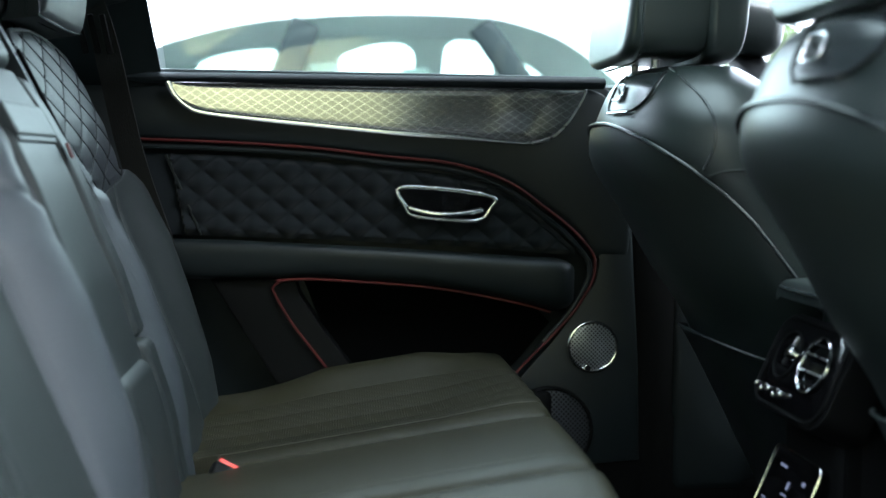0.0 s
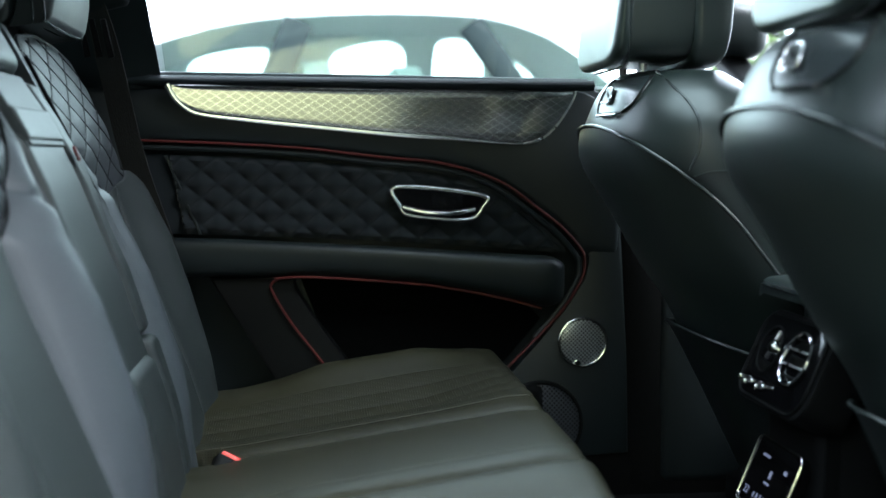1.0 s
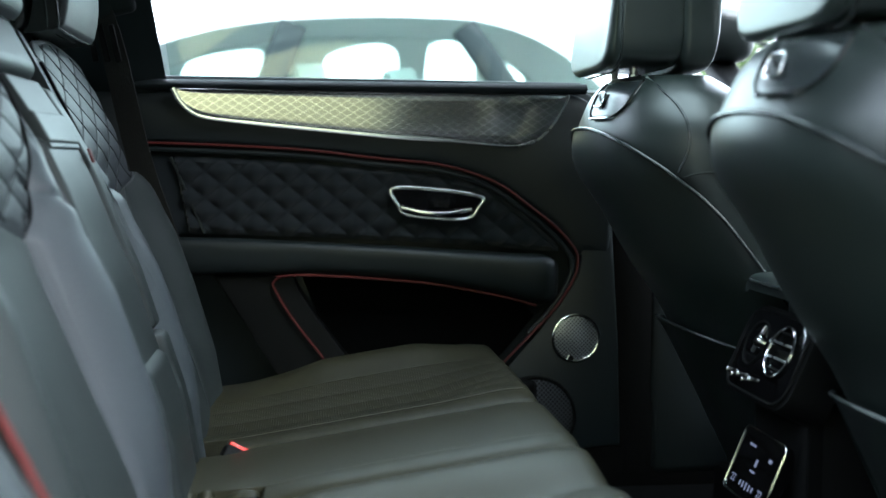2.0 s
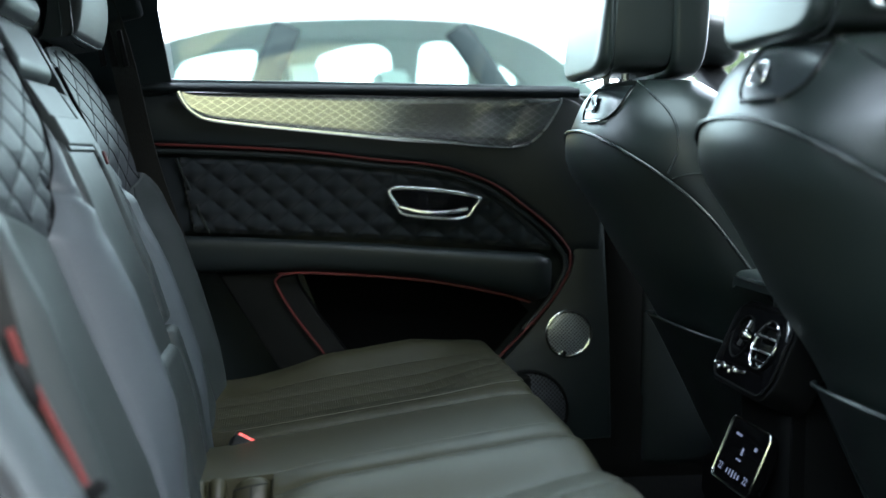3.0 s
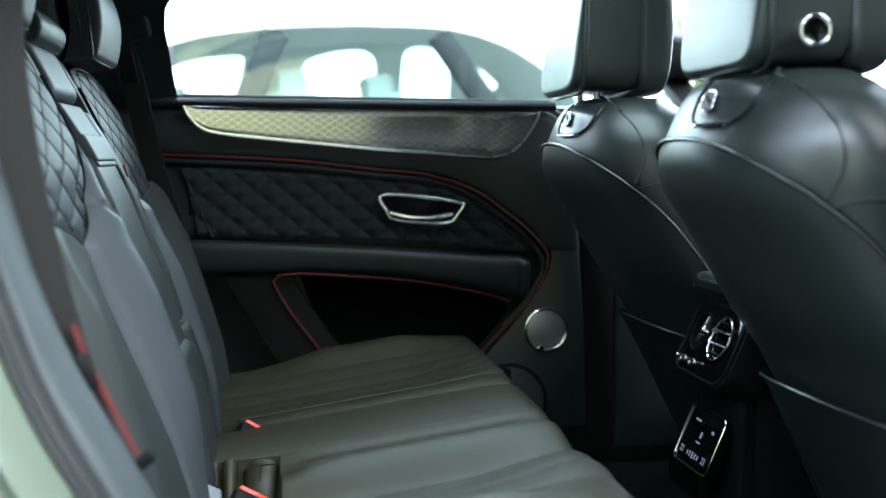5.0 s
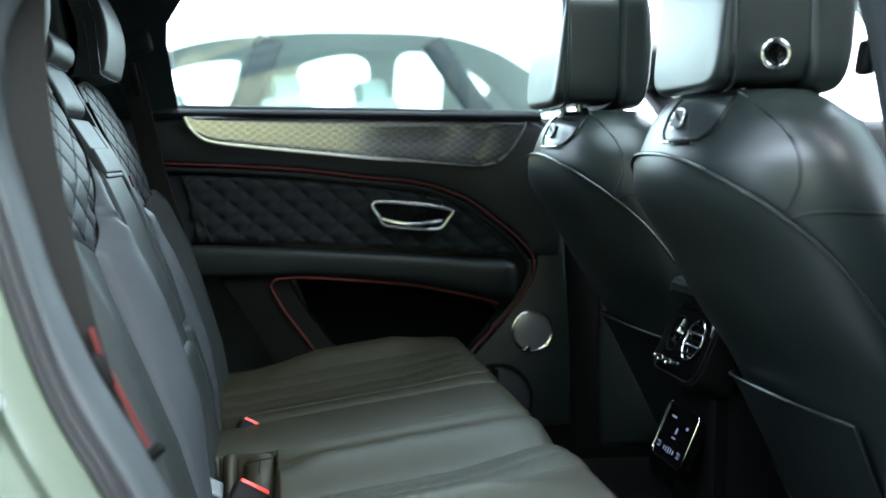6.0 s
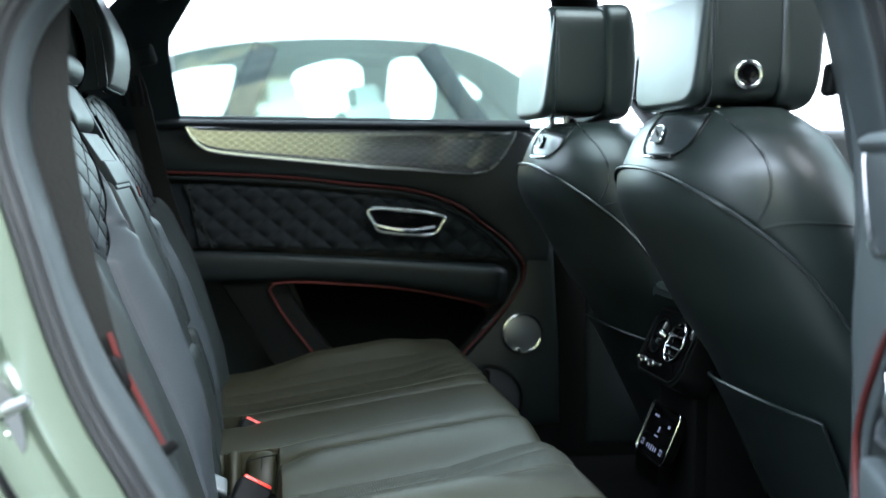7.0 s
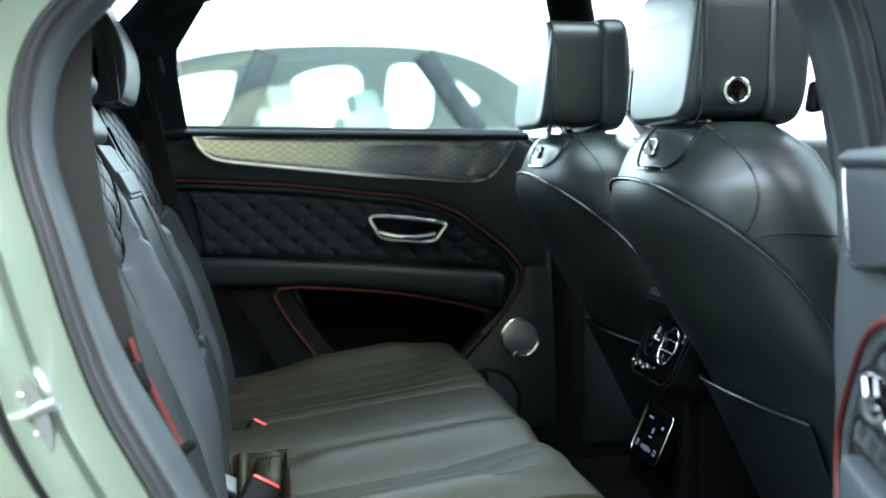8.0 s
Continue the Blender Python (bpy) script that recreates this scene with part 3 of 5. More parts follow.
    add("quilted_insert", sheet(q, [i / 300 for i in range(301)], [i / 56 for i in range(57)]), SUEDE, "black suede insert quilted in diamonds")
    add("insert_seam", tube([(-0.272, 0.006, 1.148), (-0.205, 0.006, 0.99)], 0.003, 6), hide)
    # armrest
    def arm(u, v):
        x = -0.36 + 0.905 * u
        zt, zb = lerp(ARM_TOP, x), lerp(ARM_BOT, x)
        deep = (0.045 + 0.04 * u) * (1 if glass_too else 0.4)
        a = math.pi * v
        end = math.sqrt(max(0, 1 - max(0, (u - 0.95) / 0.05) ** 2))
        return (x, deep * math.sin(a) ** 0.35 * (1 - 0.45 * v) * end, (zt + zb) / 2 + (zt - zb) / 2 * math.copysign(abs(math.cos(a)) ** 0.8, math.cos(a)) * (0.5 + 0.5 * end))
    add("armrest", sheet(arm, [i / 50 * 0.94 for i in range(50)] + [0.95, 0.965, 0.98, 0.99, 0.997, 1.0], [i / 18 for i in range(19)]), hide, "leather door armrest")
    add("red_piping", tube(curve2([(x, z - 0.002) for x, z in ARM_BOT[1:]], 0.034, 6), 0.0026, 6), RED, "red contrast piping under the armrest")
    add("red_piping", tube(curve2(LOWSEAM, 0.022, 6), 0.0026, 6), RED, "red contrast piping on the lower panel")
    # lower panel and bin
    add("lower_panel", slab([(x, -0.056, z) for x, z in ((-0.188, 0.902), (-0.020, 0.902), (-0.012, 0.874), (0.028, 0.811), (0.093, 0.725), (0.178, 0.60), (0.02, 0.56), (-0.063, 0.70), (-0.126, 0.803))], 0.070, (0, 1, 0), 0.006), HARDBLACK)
    # near-black plate: the shade of the deep bin is put into its colour
    add("bin_recess", slab([(x, -0.054, z) for x, z in ((-0.005, 0.895), (0.45, 0.862), (0.505, 0.805), (0.440, 0.730), (0.37, 0.65), (0.30, 0.56), (0.178, 0.60), (0.093, 0.725), (0.028, 0.811))], 0.012, (0, 1, 0), 0.003), BINSHADE, "near-black plate for the shade in the bin recess")
    add("door_bin", pad(lambda u, v: (0.14 + 0.36 * u, 0.05 - 0.015 * u, 0.53 + 0.17 * v - 0.03 * u), 0.36, 0.17, 8, 6, (0, 1, 0), 0.055, 0.02), CARPET, "black door bin")
    # handle
    hb = curve2(HANDLE, 0.021, 6, True)
    add("handle_bezel", tube(hb, 0.0052, 10, True), CHROME, "chrome door handle bezel")
    hc = Vector((0.28, 0, 1.05))
    add("handle_cup", slab([(hc.x + (p.x - hc.x) * 0.97, -0.004, hc.z + (p.z - hc.z) * 0.97) for p in hb], 0.021, (0, 1, 0)), GLOSS, "glossy black handle recess")
    lever = smoothed([(0.205, 0.024, 1.046), (0.25, 0.031, 1.036), (0.30, 0.032, 1.034), (0.352, 0.024, 1.042)], 6)
    add("handle_lever", tube(lever, 0.0075, 10, flat=0.7), CHROME, "curved chrome lever")
    # speakers
    sc = Vector((0.585, 0.004, 0.761))
    add("speaker_ring", disc(sc, 0.054, 0.012, (0, 1, 0), 56, 0.003, hole=0.047), CHROME, "chrome speaker ring")
    add("speaker_grille", disc(sc, 0.0475, 0.009, (0, 1, 0), 48, 0.001, 0.004), MESH, "round silver mesh speaker grille")
    add("speaker_badge", disc(sc + Vector((-0.012, 0.012, -0.043)), 0.007, 0.004, (0, 1, 0), 16, 0.001), CHROME)
    lc = Vector((0.497, 0.006, 0.588))
    add("woofer_ring", disc(lc, 0.092, 0.012, (0, 1, 0), 56, 0.004, hole=0.083), HARDBLACK)
    add("woofer_grille", disc(lc, 0.0835, 0.010, (0, 1, 0), 56, 0.001, 0.008), MESHBLACK, "large black mesh speaker grille")
    if not glass_too:
        frame_path = smoothed([(0.66, -0.06, 1.27), (0.648, -0.07, 1.38), (0.61, -0.11, 1.52), (0.55, -0.15, 1.62), (0.40, -0.17, 1.66), (0.0, -0.17, 1.65), (-0.22, -0.15, 1.58), (-0.36, -0.10, 1.42), (-0.37, -0.06, 1.30)], 6)
        fr = add("window_frame", tube(frame_path, 0.034, 12, flat=0.6, up=(0, 1, 0)), GREY, "grey trimmed window frame")
        dg = add("window_pane", slab([(-0.34, -0.075, 1.30), (0.64, -0.075, 1.30), (0.60, -0.125, 1.52), (0.54, -0.15, 1.62), (0.40, -0.165, 1.65), (0.0, -0.165, 1.64), (-0.21, -0.145, 1.57), (-0.34, -0.10, 1.42)], 0.004, (0, 1, 0)), DOORGLASS, "dark tinted door glass")
        dg.visible_shadow = False
        add("frame_seal", tube([p + Vector((0.012, 0.018, 0.01)) for p in frame_path], 0.010, 8), RUBBER, "", fr)
    if glass_too:
        pane = add("window_pane", slab([(x, -0.055, z) for x, z in ((-0.275, 1.30), (0.69, 1.30), (0.68, 1.45), (0.64, 1.66), (-0.19, 1.66), (-0.30, 1.49))], 0.004, (0, 1, 0)), PANE, "clear side window glass")
        pane.visible_shadow = False
    return D


FAR = Matrix(((1, 0, 0, 0), (0, -1, 0, 0.745), (0, 0, 1, 0), (0, 0, 0, 1)))
rear_door("door_1", "closed rear car door lined in black leather with quilted suede insert", FAR)
HINGE = Vector((0.74, -0.87, 0))
NEAR = Matrix.Translation((0.81, -0.82, -0.06)) @ Matrix.Rotation(radians(70), 4, "Z") @ Matrix.Translation(-HINGE) @ Matrix.Translation((0, -0.745, 0))
rear_door("door_2", "open rear car door, leather lining lightened as in daylight, red piping", NEAR, False, LITLINING)
# ---- rear seat ----
BACK = [(0.60, -0.155), (0.69, -0.183), (0.76, -0.205), (0.875, -0.253), (0.985, -0.300), (1.047, -0.323), (1.158, -0.342), (1.20, -0.358), (1.27, -0.392), (1.34, -0.430), (1.37, -0.448)]
RIDGE = [(0.60, 0.0), (0.70, 0.020), (0.74, 0.030), (0.82, 0.050), (0.90, 0.058), (0.97, 0.063), (1.01, 0.060), (1.045, 0.054), (1.08, 0.046), (1.10, 0.032), (1.135, 0.018), (1.20, 0.0)]
OUTER = [(0.60, 0.0), (0.70, 0.020), (0.80, 0.034), (0.90, 0.046), (1.00, 0.054), (1.05, 0.046), (1.09, 0.034), (1.125, 0.008), (1.16, 0.0)]
ARMREST = [(0.60, 0.0), (0.72, 0.014), (0.80, 0.027), (0.88, 0.035), (0.98, 0.046), (1.05, 0.042), (1.11, 0.029), (1.17, 0.012), (1.21, 0.006), (1.27, -0.004), (1.36, -0.004)]
# lower and upper border of the quilting, height over the distance from the car's middle
QLOW = [(0.140, 1.346), (0.165, 1.340), (0.169, 1.215), (0.185, 1.175), (0.205, 1.140), (0.240, 1.090), (0.280, 1.047), (0.360, 1.068), (0.450, 1.086), (0.550, 1.105), (0.610, 1.125), (0.700, 1.090)]
QTOP_ = [(0.169, 1.300), (0.200, 1.325), (0.280, 1.337), (0.360, 1.342), (0.430, 1.338), (0.500, 1.328), (0.565, 1.308), (0.600, 1.280), (0.622, 1.235)]
QUILT = (0.118, 0.060)
SEAM = 0.279


BORDER = [(1.047, 0.279), (1.090, 0.240), (1.140, 0.205), (1.175, 0.185), (1.215, 0.169)]


def ridge(a, z):
    """The perforated bolster's round: steep from the seam, soft towards the middle."""
    start = lerp(BORDER, z)
    wide = max(0.026, start - 0.200)
    d = start - a
    if d <= 0:
        return 0.0
    return math.sin(math.pi / 2 * d / wide) ** 0.85 if d < wide else math.cos(math.pi / 2 * min(1, (d - wide) / max(0.02, start - wide - 0.125))) ** 0.8


def back_x(y, z, quilted=False):
    a = abs(y)
    x = lerp(BACK, z) + (0 if quilted else lerp(RIDGE, z) * ridge(a, z)) + lerp(OUTER, z) * math.exp(-((a - 0.635) / 0.085) ** 2)
    if z < 1.08:
        x -= 0.010 * math.exp(-((a - SEAM) / 0.006) ** 2) + 0.0035 * math.exp(-((a - 0.50) / 0.005) ** 2)
    if 0.16 < a < SEAM and z < 1.2:
        x -= 0.007 * math.exp(-((z - 1.098 - 0.35 * (a - 0.20)) / 0.007) ** 2)
    if quilted:
        x += quilt(a - 0.375, z, QUILT, 0.0036, 0.40) * min(1, max(0, z - lerp(QLOW, a)) / 0.014, max(0, lerp(QTOP_, a) - z) / 0.014, max(0, 0.622 - a) / 0.02)
    if z > 1.12:
        x -= 0.05 * (max(0, a - 0.545) / 0.08) ** 2
    return x - 0.04 * max(0, a - 0.64) / 0.06


REAR = thing("rear_bench", "dark green leather rear bench seat with diamond-quilted shoulders", "seat", (-0.1, 0, 0.45))
OUT = (1, 0, 0.33)


def back_piece(name, y0, y1, z0, z1, mat, label="", proud=0.0, nu=16, nv=24, r=0.018, thick=0.10):
    """A piece of the folding middle."""
    def f(u, v):
        y, z = y0 + (y1 - y0) * u, z0 + (z1 - z0) * v
        return (lerp(BACK, z) + lerp(ARMREST, z) + proud, y, z)
    return part(name, pad(f, abs(y1 - y0), z1 - z0, nu, nv, OUT, thick, r), mat, REAR, label)


def flank_piece(name, s, a0, a1, low, high, mat, label="", quilted=False, nu=16, nv=24, r=0.003, proud=0.0):
    def f(u, v):
        a = a0 + (a1 - a0) * u
        z = low(a) + (high(a) - low(a)) * v
        return (back_x(s * a, z, quilted) + proud, s * a, z)
    return part(name, pad(f, a1 - a0, 0.4, nu, nv, OUT, 0.10, r), mat, REAR, label)


qlow, qtop, foot = lambda a: lerp(QLOW, a), lambda a: lerp(QTOP_, a), lambda a: 0.60
for s in (1, -1):
    flank_piece("quilted_panel", s, 0.169, 0.622, qlow, qtop, QUILTED, "diamond-quilted leather shoulder panel", True, 170, 150, 0.002)
    flank_piece("inner_bolster", s, 0.1425, SEAM, foot, lambda a: qlow(a) - 0.0006, PERFORATED, "rounded perforated leather inner bolster", False, 60, 90, 0.002)
    flank_piece("back_panel", s, SEAM + 0.0006, 0.4995, foot, lambda a: qlow(a) - 0.0006, REARHIDE, "smooth leather backrest panel", False, 40, 36, 0.002)
    flank_piece("outer_bolster", s, 0.5002, 0.695, foot, lambda a: qlow(a) - 0.0006, REARHIDE, "smooth leather side bolster", False, 24, 36, 0.004)
    flank_piece("shoulder", s, 0.56, 0.67, lambda a: 1.06, lambda a: 1.27, REARHIDE, "", False, 10, 14, 0.03, -0.03)
    border = [(0.1675, 1.295), (0.1675, 1.25), (0.170, 1.208)] + [(a, qlow(a)) for a in (0.185, 0.205, 0.225, 0.25, 0.276)]
    part("piping", tube(smoothed([(back_x(s * a, z, True) + 0.003, s * a, z) for a, z in border], 5), 0.0028, 6), STITCHED, REAR, "dark piped edge")
    border = [(a, qtop(a)) for a in (0.172, 0.20, 0.25, 0.30, 0.36, 0.43, 0.50, 0.565, 0.60, 0.620)]
    part("piping", tube(smoothed([(back_x(s * a, z) - 0.001, s * a, z) for a, z in border], 5), 0.0032, 6), QUILTED, REAR, "piped top edge")
    # rows of thread along the diamonds, dark to draw the shade of the grooves
    tb = bmesh.new()
    for side in (1, -1):
        for k in range(-40, 60):
            run = []
            for i in range(61):
                z = 1.05 + 0.30 * i / 60
                a = 0.375 + QUILT[0] * (k - side * z / QUILT[1])
                if 0.173 < a < 0.612 and qlow(a) + 0.004 < z < qtop(a) - 0.004:
                    run.append((back_x(s * a, z, True) + 0.0003, s * a, z))
            if len(run) > 2:
                tube(run, 0.0023, 4, bm=tb)
    part("stitching", tb, THREAD, REAR, "diamond stitching darkened as groove shade")
# folding middle with armrest face, strap and flap
back_piece("centre_back", -0.140, 0.068, 0.60, 1.176, REARHIDE, "plain leather folding centre backrest", 0.0, 18, 40, 0.010)
back_piece("centre_side", 0.077, 0.136, 0.888, 1.255, REARHIDE, "narrow leather strip beside the armrest", 0.004, 10, 30, 0.012)
back_piece("centre_side", 0.075, 0.140, 0.66, 0.884, REARHIDE, "small leather pad below the strip", 0.010, 10, 16, 0.014)
back_piece("centre_top", -0.140, 0.094, 1.266, 1.362, REARHIDE, "rounded leather flap above the strap", 0.012, 14, 12, 0.022, 0.06)
back_piece("pull_strap", -0.128, 0.063, 1.160, 1.258, REARHIDE, "leather armrest pull strap", 0.0045, 10, 12, 0.003, 0.03)
back_piece("strap_loop", -0.130, 0.064, 1.168, 1.210, REARHIDE, "stitched loop of the pull strap", 0.0085, 10, 8, 0.0035, 0.012)
back_piece("lower_pad", -0.140, 0.058, 0.64, 0.868, REARHIDE, "small leather pad at the foot of the armrest", 0.012, 14, 16, 0.020, 0.05)
back_piece("gap_lining", 0.060, 0.146, 0.62, 1.26, HARDBLACK, "", -0.030, 8, 20, 0.004, 0.05)
part("backrest_board", box((0.06, 1.36, 0.78), (-0.43, 0, 0.97), 0.02, 2, (0, -19, 0)), HARDBLACK, REAR)

FRONT = [(-0.26, -0.045), (-0.1, -0.026), (0.0, -0.010), (0.2, 0.022), (0.34, 0.043), (0.40, 0.044), (0.42, 0.040)]
GROOVES = (-0.148, 0.155)
RIBS = [(0.0, 0.0), (0.3125, 0.0), (0.408, 1.0), (0.516, 2.0)]


def cushion_z(x, y, fluted):
    a = abs(y)
    fade = min(1, max(0, (0.385 - x) / 0.16))
    z = 0.712 + lerp(FRONT, x)
    z += 0.034 * math.exp(-((a - 0.62) / 0.075) ** 2) * min(1, max(0, (x + 0.12) / 0.16)) * fade
    z -= 0.026 * math.exp(-((a - 0.37) / 0.12) ** 2) * fade
    if y < 0:
        z -= 0.015 * math.exp(-((a - 0.31) / 0.07) ** 2)
    if fluted and 0.235 < a < 0.53:
        k = (a - 0.235) / 0.059 if y > 0 else lerp(RIBS, a)
        z += (0.0028 if y > 0 else 0.0045) * abs(math.sin(math.pi * k)) ** 0.45
    for g in GROOVES:
        z -= 0.006 * math.exp(-((y - g) / 0.024) ** 2) + 0.011 * math.exp(-((y - g) / 0.006) ** 2)
    # the leather dips towards the buckle pockets
    for py in (-0.165,):
        z -= 0.014 * math.exp(-((y - py) / 0.07) ** 2 - ((x + 0.055) / 0.045) ** 2)
    return z


def cushion_piece(name, y0, y1, mat, label="", fluted=False, x0=-0.25, nu=40, proud=0.0, r=0.008):
    def f(u, v):
        y = y0 + (y1 - y0) * u
        s = v
        x = x0 + (0.380 - x0) * s / 0.82 if s < 0.82 else 0.380 + 0.042 * math.sin((s - 0.82) / 0.18 * math.pi / 2)
        z = cushion_z(min(x, 0.380), y, fluted) + proud
        if s >= 0.82:
            t = (s - 0.82) / 0.18
            z -= 0.20 * (1 - math.cos(t * math.pi / 2)) ** 0.9
        return (x, y, z)
    return part(name, pad(f, abs(y1 - y0), 0.75, nu, 44, (0.15, 0, 1), 0.10, r), mat, REAR, label)


for s, edge in ((1, GROOVES[1]), (-1, -GROOVES[0])):
    inner, outer = (0.313, 0.516) if s < 0 else (0.235, 0.5305)
    cushion_piece("seat_cushion", s * inner, s * outer, FLUTED, "fluted perforated leather seat cushion", True, nu=60, r=0.001)
    cushion_piece("cushion_bolster", s * (outer + 0.0005), s * 0.69, CUSHION, "smooth leather cushion bolster", nu=16, r=0.001)
    cushion_piece("cushion_border", s * (edge + 0.0005), s * (inner - 0.0005), CUSHION, "smooth leather cushion border", nu=24, x0=-0.050 if s < 0 else -0.125, r=0.003)
cushion_piece("centre_cushion", -0.090, 0.112, CUSHION, "plain leather centre seat cushion", False, nu=20, proud=-0.001, r=0.001)
cushion_piece("centre_edge", GROOVES[0] + 0.0005, -0.0905, CUSHION, "", False, x0=-0.052, nu=8, proud=-0.001, r=0.001)
cushion_piece("centre_edge", 0.1125, GROOVES[1] - 0.0005, CUSHION, "", False, x0=-0.125, nu=8, proud=-0.001, r=0.001)
part("seat_base", box((0.58, 1.34, 0.10), (0.10, 0, 0.48), 0.03), HARDBLACK, REAR)


def pocket(y0, y1, s):
    """An open pocket for a buckle: dark well, gathered leather folds and a pale stay."""
    part("buckle_well", box((0.16, abs(y1 - y0) - 0.004, 0.012), (-0.115, (y0 + y1) / 2, 0.610), 0.003), HARDBLACK, REAR)
    ym = (y0 + y1) / 2
    lip = lambda x, y: (x, y, cushion_z(x, y, False) - 0.012)
    # gathered flap along the inner side, with a stitched cross seam
    part("pocket_fold", pad(lambda u, v: (-0.112 + 0.058 * u, y0 + s * (0.002 + 0.050 * v), 0.684 + 0.008 * u - 0.080 * v ** 1.1 - 0.010 * (2 * u - 1) ** 2), 0.058, 0.055, 8, 8, (0, s, 0.8), 0.02, 0.012, 0.006), CUSHION, REAR, "gathered leather fold of the buckle pocket")
    part("pocket_fold", pad(lambda u, v: (-0.146 + 0.026 * u, y0 + s * (0.004 + 0.044 * v), 0.690 - 0.080 * v - 0.006 * (2 * u - 1) ** 2), 0.026, 0.05, 6, 8, (0, s, 0.8), 0.02, 0.009, 0.005), CUSHION, REAR, "narrow stitched leather fold")
    part("pocket_fold", pad(lambda u, v: (-0.200 + 0.050 * u, y0 + s * (0.000 + 0.034 * v), 0.684 - 0.034 * v), 0.05, 0.034, 6, 6, (0, s, 0.8), 0.02, 0.008, 0.003), CUSHION, REAR)
    part("fold_seam", tube(smoothed([(-0.110, y0 + s * 0.036, 0.674), (-0.085, y0 + s * 0.034, 0.680), (-0.060, y0 + s * 0.030, 0.682)], 5), 0.0012, 6), STITCHED, REAR)
    part("fold_seam", tube([(-0.083, y0 + s * 0.034, 0.680), (-0.084, y0 + s * 0.055, 0.662)], 0.0012, 6), STITCHED, REAR)
    part("pocket_stay", pad(lambda u, v: (-0.192 + 0.050 * u, y0 + s * (0.060 + 0.030 * v), 0.676 - 0.024 * u - 0.022 * v), 0.05, 0.03, 6, 6, (0.3, s, 0.8), 0.012, 0.006, 0.003), STAY, REAR, "pale satin stay beside the buckle")
    part("pocket_lip", tube(smoothed([lip(-0.052, y0), lip(-0.047, (y0 + ym) / 2), lip(-0.046, ym), lip(-0.048, y1)], 5), 0.005, 8), CUSHION, REAR, "rolled pocket lip")


pocket(-0.092, -0.312, -1)
part("buckle_well", box((0.09, 0.118, 0.012), (-0.165, 0.175, 0.640), 0.003), HARDBLACK, REAR)
part("seat_tag", box((0.004, 0.012, 0.022), (-0.312, 0.078, 1.150), 0.001, 1, (0, -20, 0)), RED, REAR, "small red fabric tag")


def rear_headrest(y, w, h, z0, x):
    H = thing("rear_headrest", "dark leather headrest on the rear seat", "headrest", (x, y, z0), "rear headrests")
    part("core", pad(lambda u, v: (x - 0.02 - 0.04 * v, y - w / 2 + w * u, z0 + h * v), w, h, 8, 8, (1, 0, 0.15), 0.06, 0.02), SHELL, H)
    part("front_pad", pad(lambda u, v: (x + 0.030 + 0.018 * math.sin(math.pi * min(1, v * 1.2)) - 0.06 * v * v, y - w / 2 + w * u, z0 + 0.004 + (h - 0.008) * v), w, h, 10, 10, (1, 0, 0.15), 0.044, 0.012), REARHIDE, H, "piped leather front pad")
    for dx in (0.006, 0.024):
        pts = [(x + dx - 0.055 * v * v, y + (w / 2 + 0.0005) * c, z0 + 0.004 + h * v) for c, v in ((-1, 0.95), (-1, 0.5), (-1, 0.08), (-0.85, 0.0), (0.85, 0.0), (1, 0.08), (1, 0.5), (1, 0.95))]
        part("piping", tube(smoothed(pts, 5), 0.0022, 6), PIPING, H)
    for d in (-0.06, 0.06):
        part("post", tube([(x - 0.03, y + d, z0 - 0.09), (x - 0.03, y + d, z0 + 0.02)], 0.006), HARDBLACK, H)
    return H


rear_headrest(0.375, 0.28, 0.25, 1.350, -0.412)
rear_headrest(-0.375, 0.28, 0.25, 1.350, -0.430)
rear_headrest(0.0, 0.22, 0.10, 1.345, -0.452)


# ---- seat belts and buckles ----
def ribbon(points, width, across, mat, name, parent, label="", thick=0.0016):
    pts = smoothed(points, 6)
    a = Vector(across).normalized() * width / 2
    bm = bmesh.new()
    g = []
    for i, p in enumerate(pts):
        d = (pts[min(i + 1, len(pts) - 1)] - pts[max(i - 1, 0)]).normalized()
        n = d.cross(a).normalized() * thick
        g.append([bm.verts.new(p + q) for q in (a + n, -a + n, -a - n, a - n)])
    for i in range(len(pts) - 1):
        for j in range(4):
            bm.faces.new((g[i][j], g[i][(j + 1) % 4], g[i + 1][(j + 1) % 4], g[i + 1][j]))
    return part(name, bm, mat, parent, label)


BF = thing("seat_belt", "dark brown seat belt hanging beside the far rear seat", "seat belt", (-0.35, 0.66, 1.2), "rear seat belts")
ribbon([(-0.42, 0.66, 1.50), (-0.375, 0.66, 1.37), (-0.325, 0.655, 1.15), (-0.27, 0.65, 0.98), (-0.22, 0.65, 0.80)], 0.052, (1, -0.25, 0), WEBBING, "webbing", BF)
part("belt_guide", box((0.085, 0.03, 0.05), (-0.372, 0.668, 1.45), 0.012, 3, (0, -15, 0)), LINER, BF, "black slotted belt guide")
for k in range(3):
    part("slot", box((0.012, 0.006, 0.075), (-0.41 + 0.022 * k, 0.645, 1.37), 0.002, 1, (0, -12, 0)), HARDBLACK, BF)
BN = thing("seat_belt", "dark brown seat belt with black tongue beside the near rear seat", "seat belt", (-0.32, -0.72, 1.2), "rear seat belts")
ribbon([(-0.331, -0.735, 1.45), (-0.333, -0.745, 1.30), (-0.325, -0.75, 1.21), (-0.309, -0.75, 1.11), (-0.281, -0.75, 0.99), (-0.254, -0.745, 0.90), (-0.222, -0.74, 0.80)], 0.058, (1, 0.10, 0.2), WEBBING, "webbing", BN)
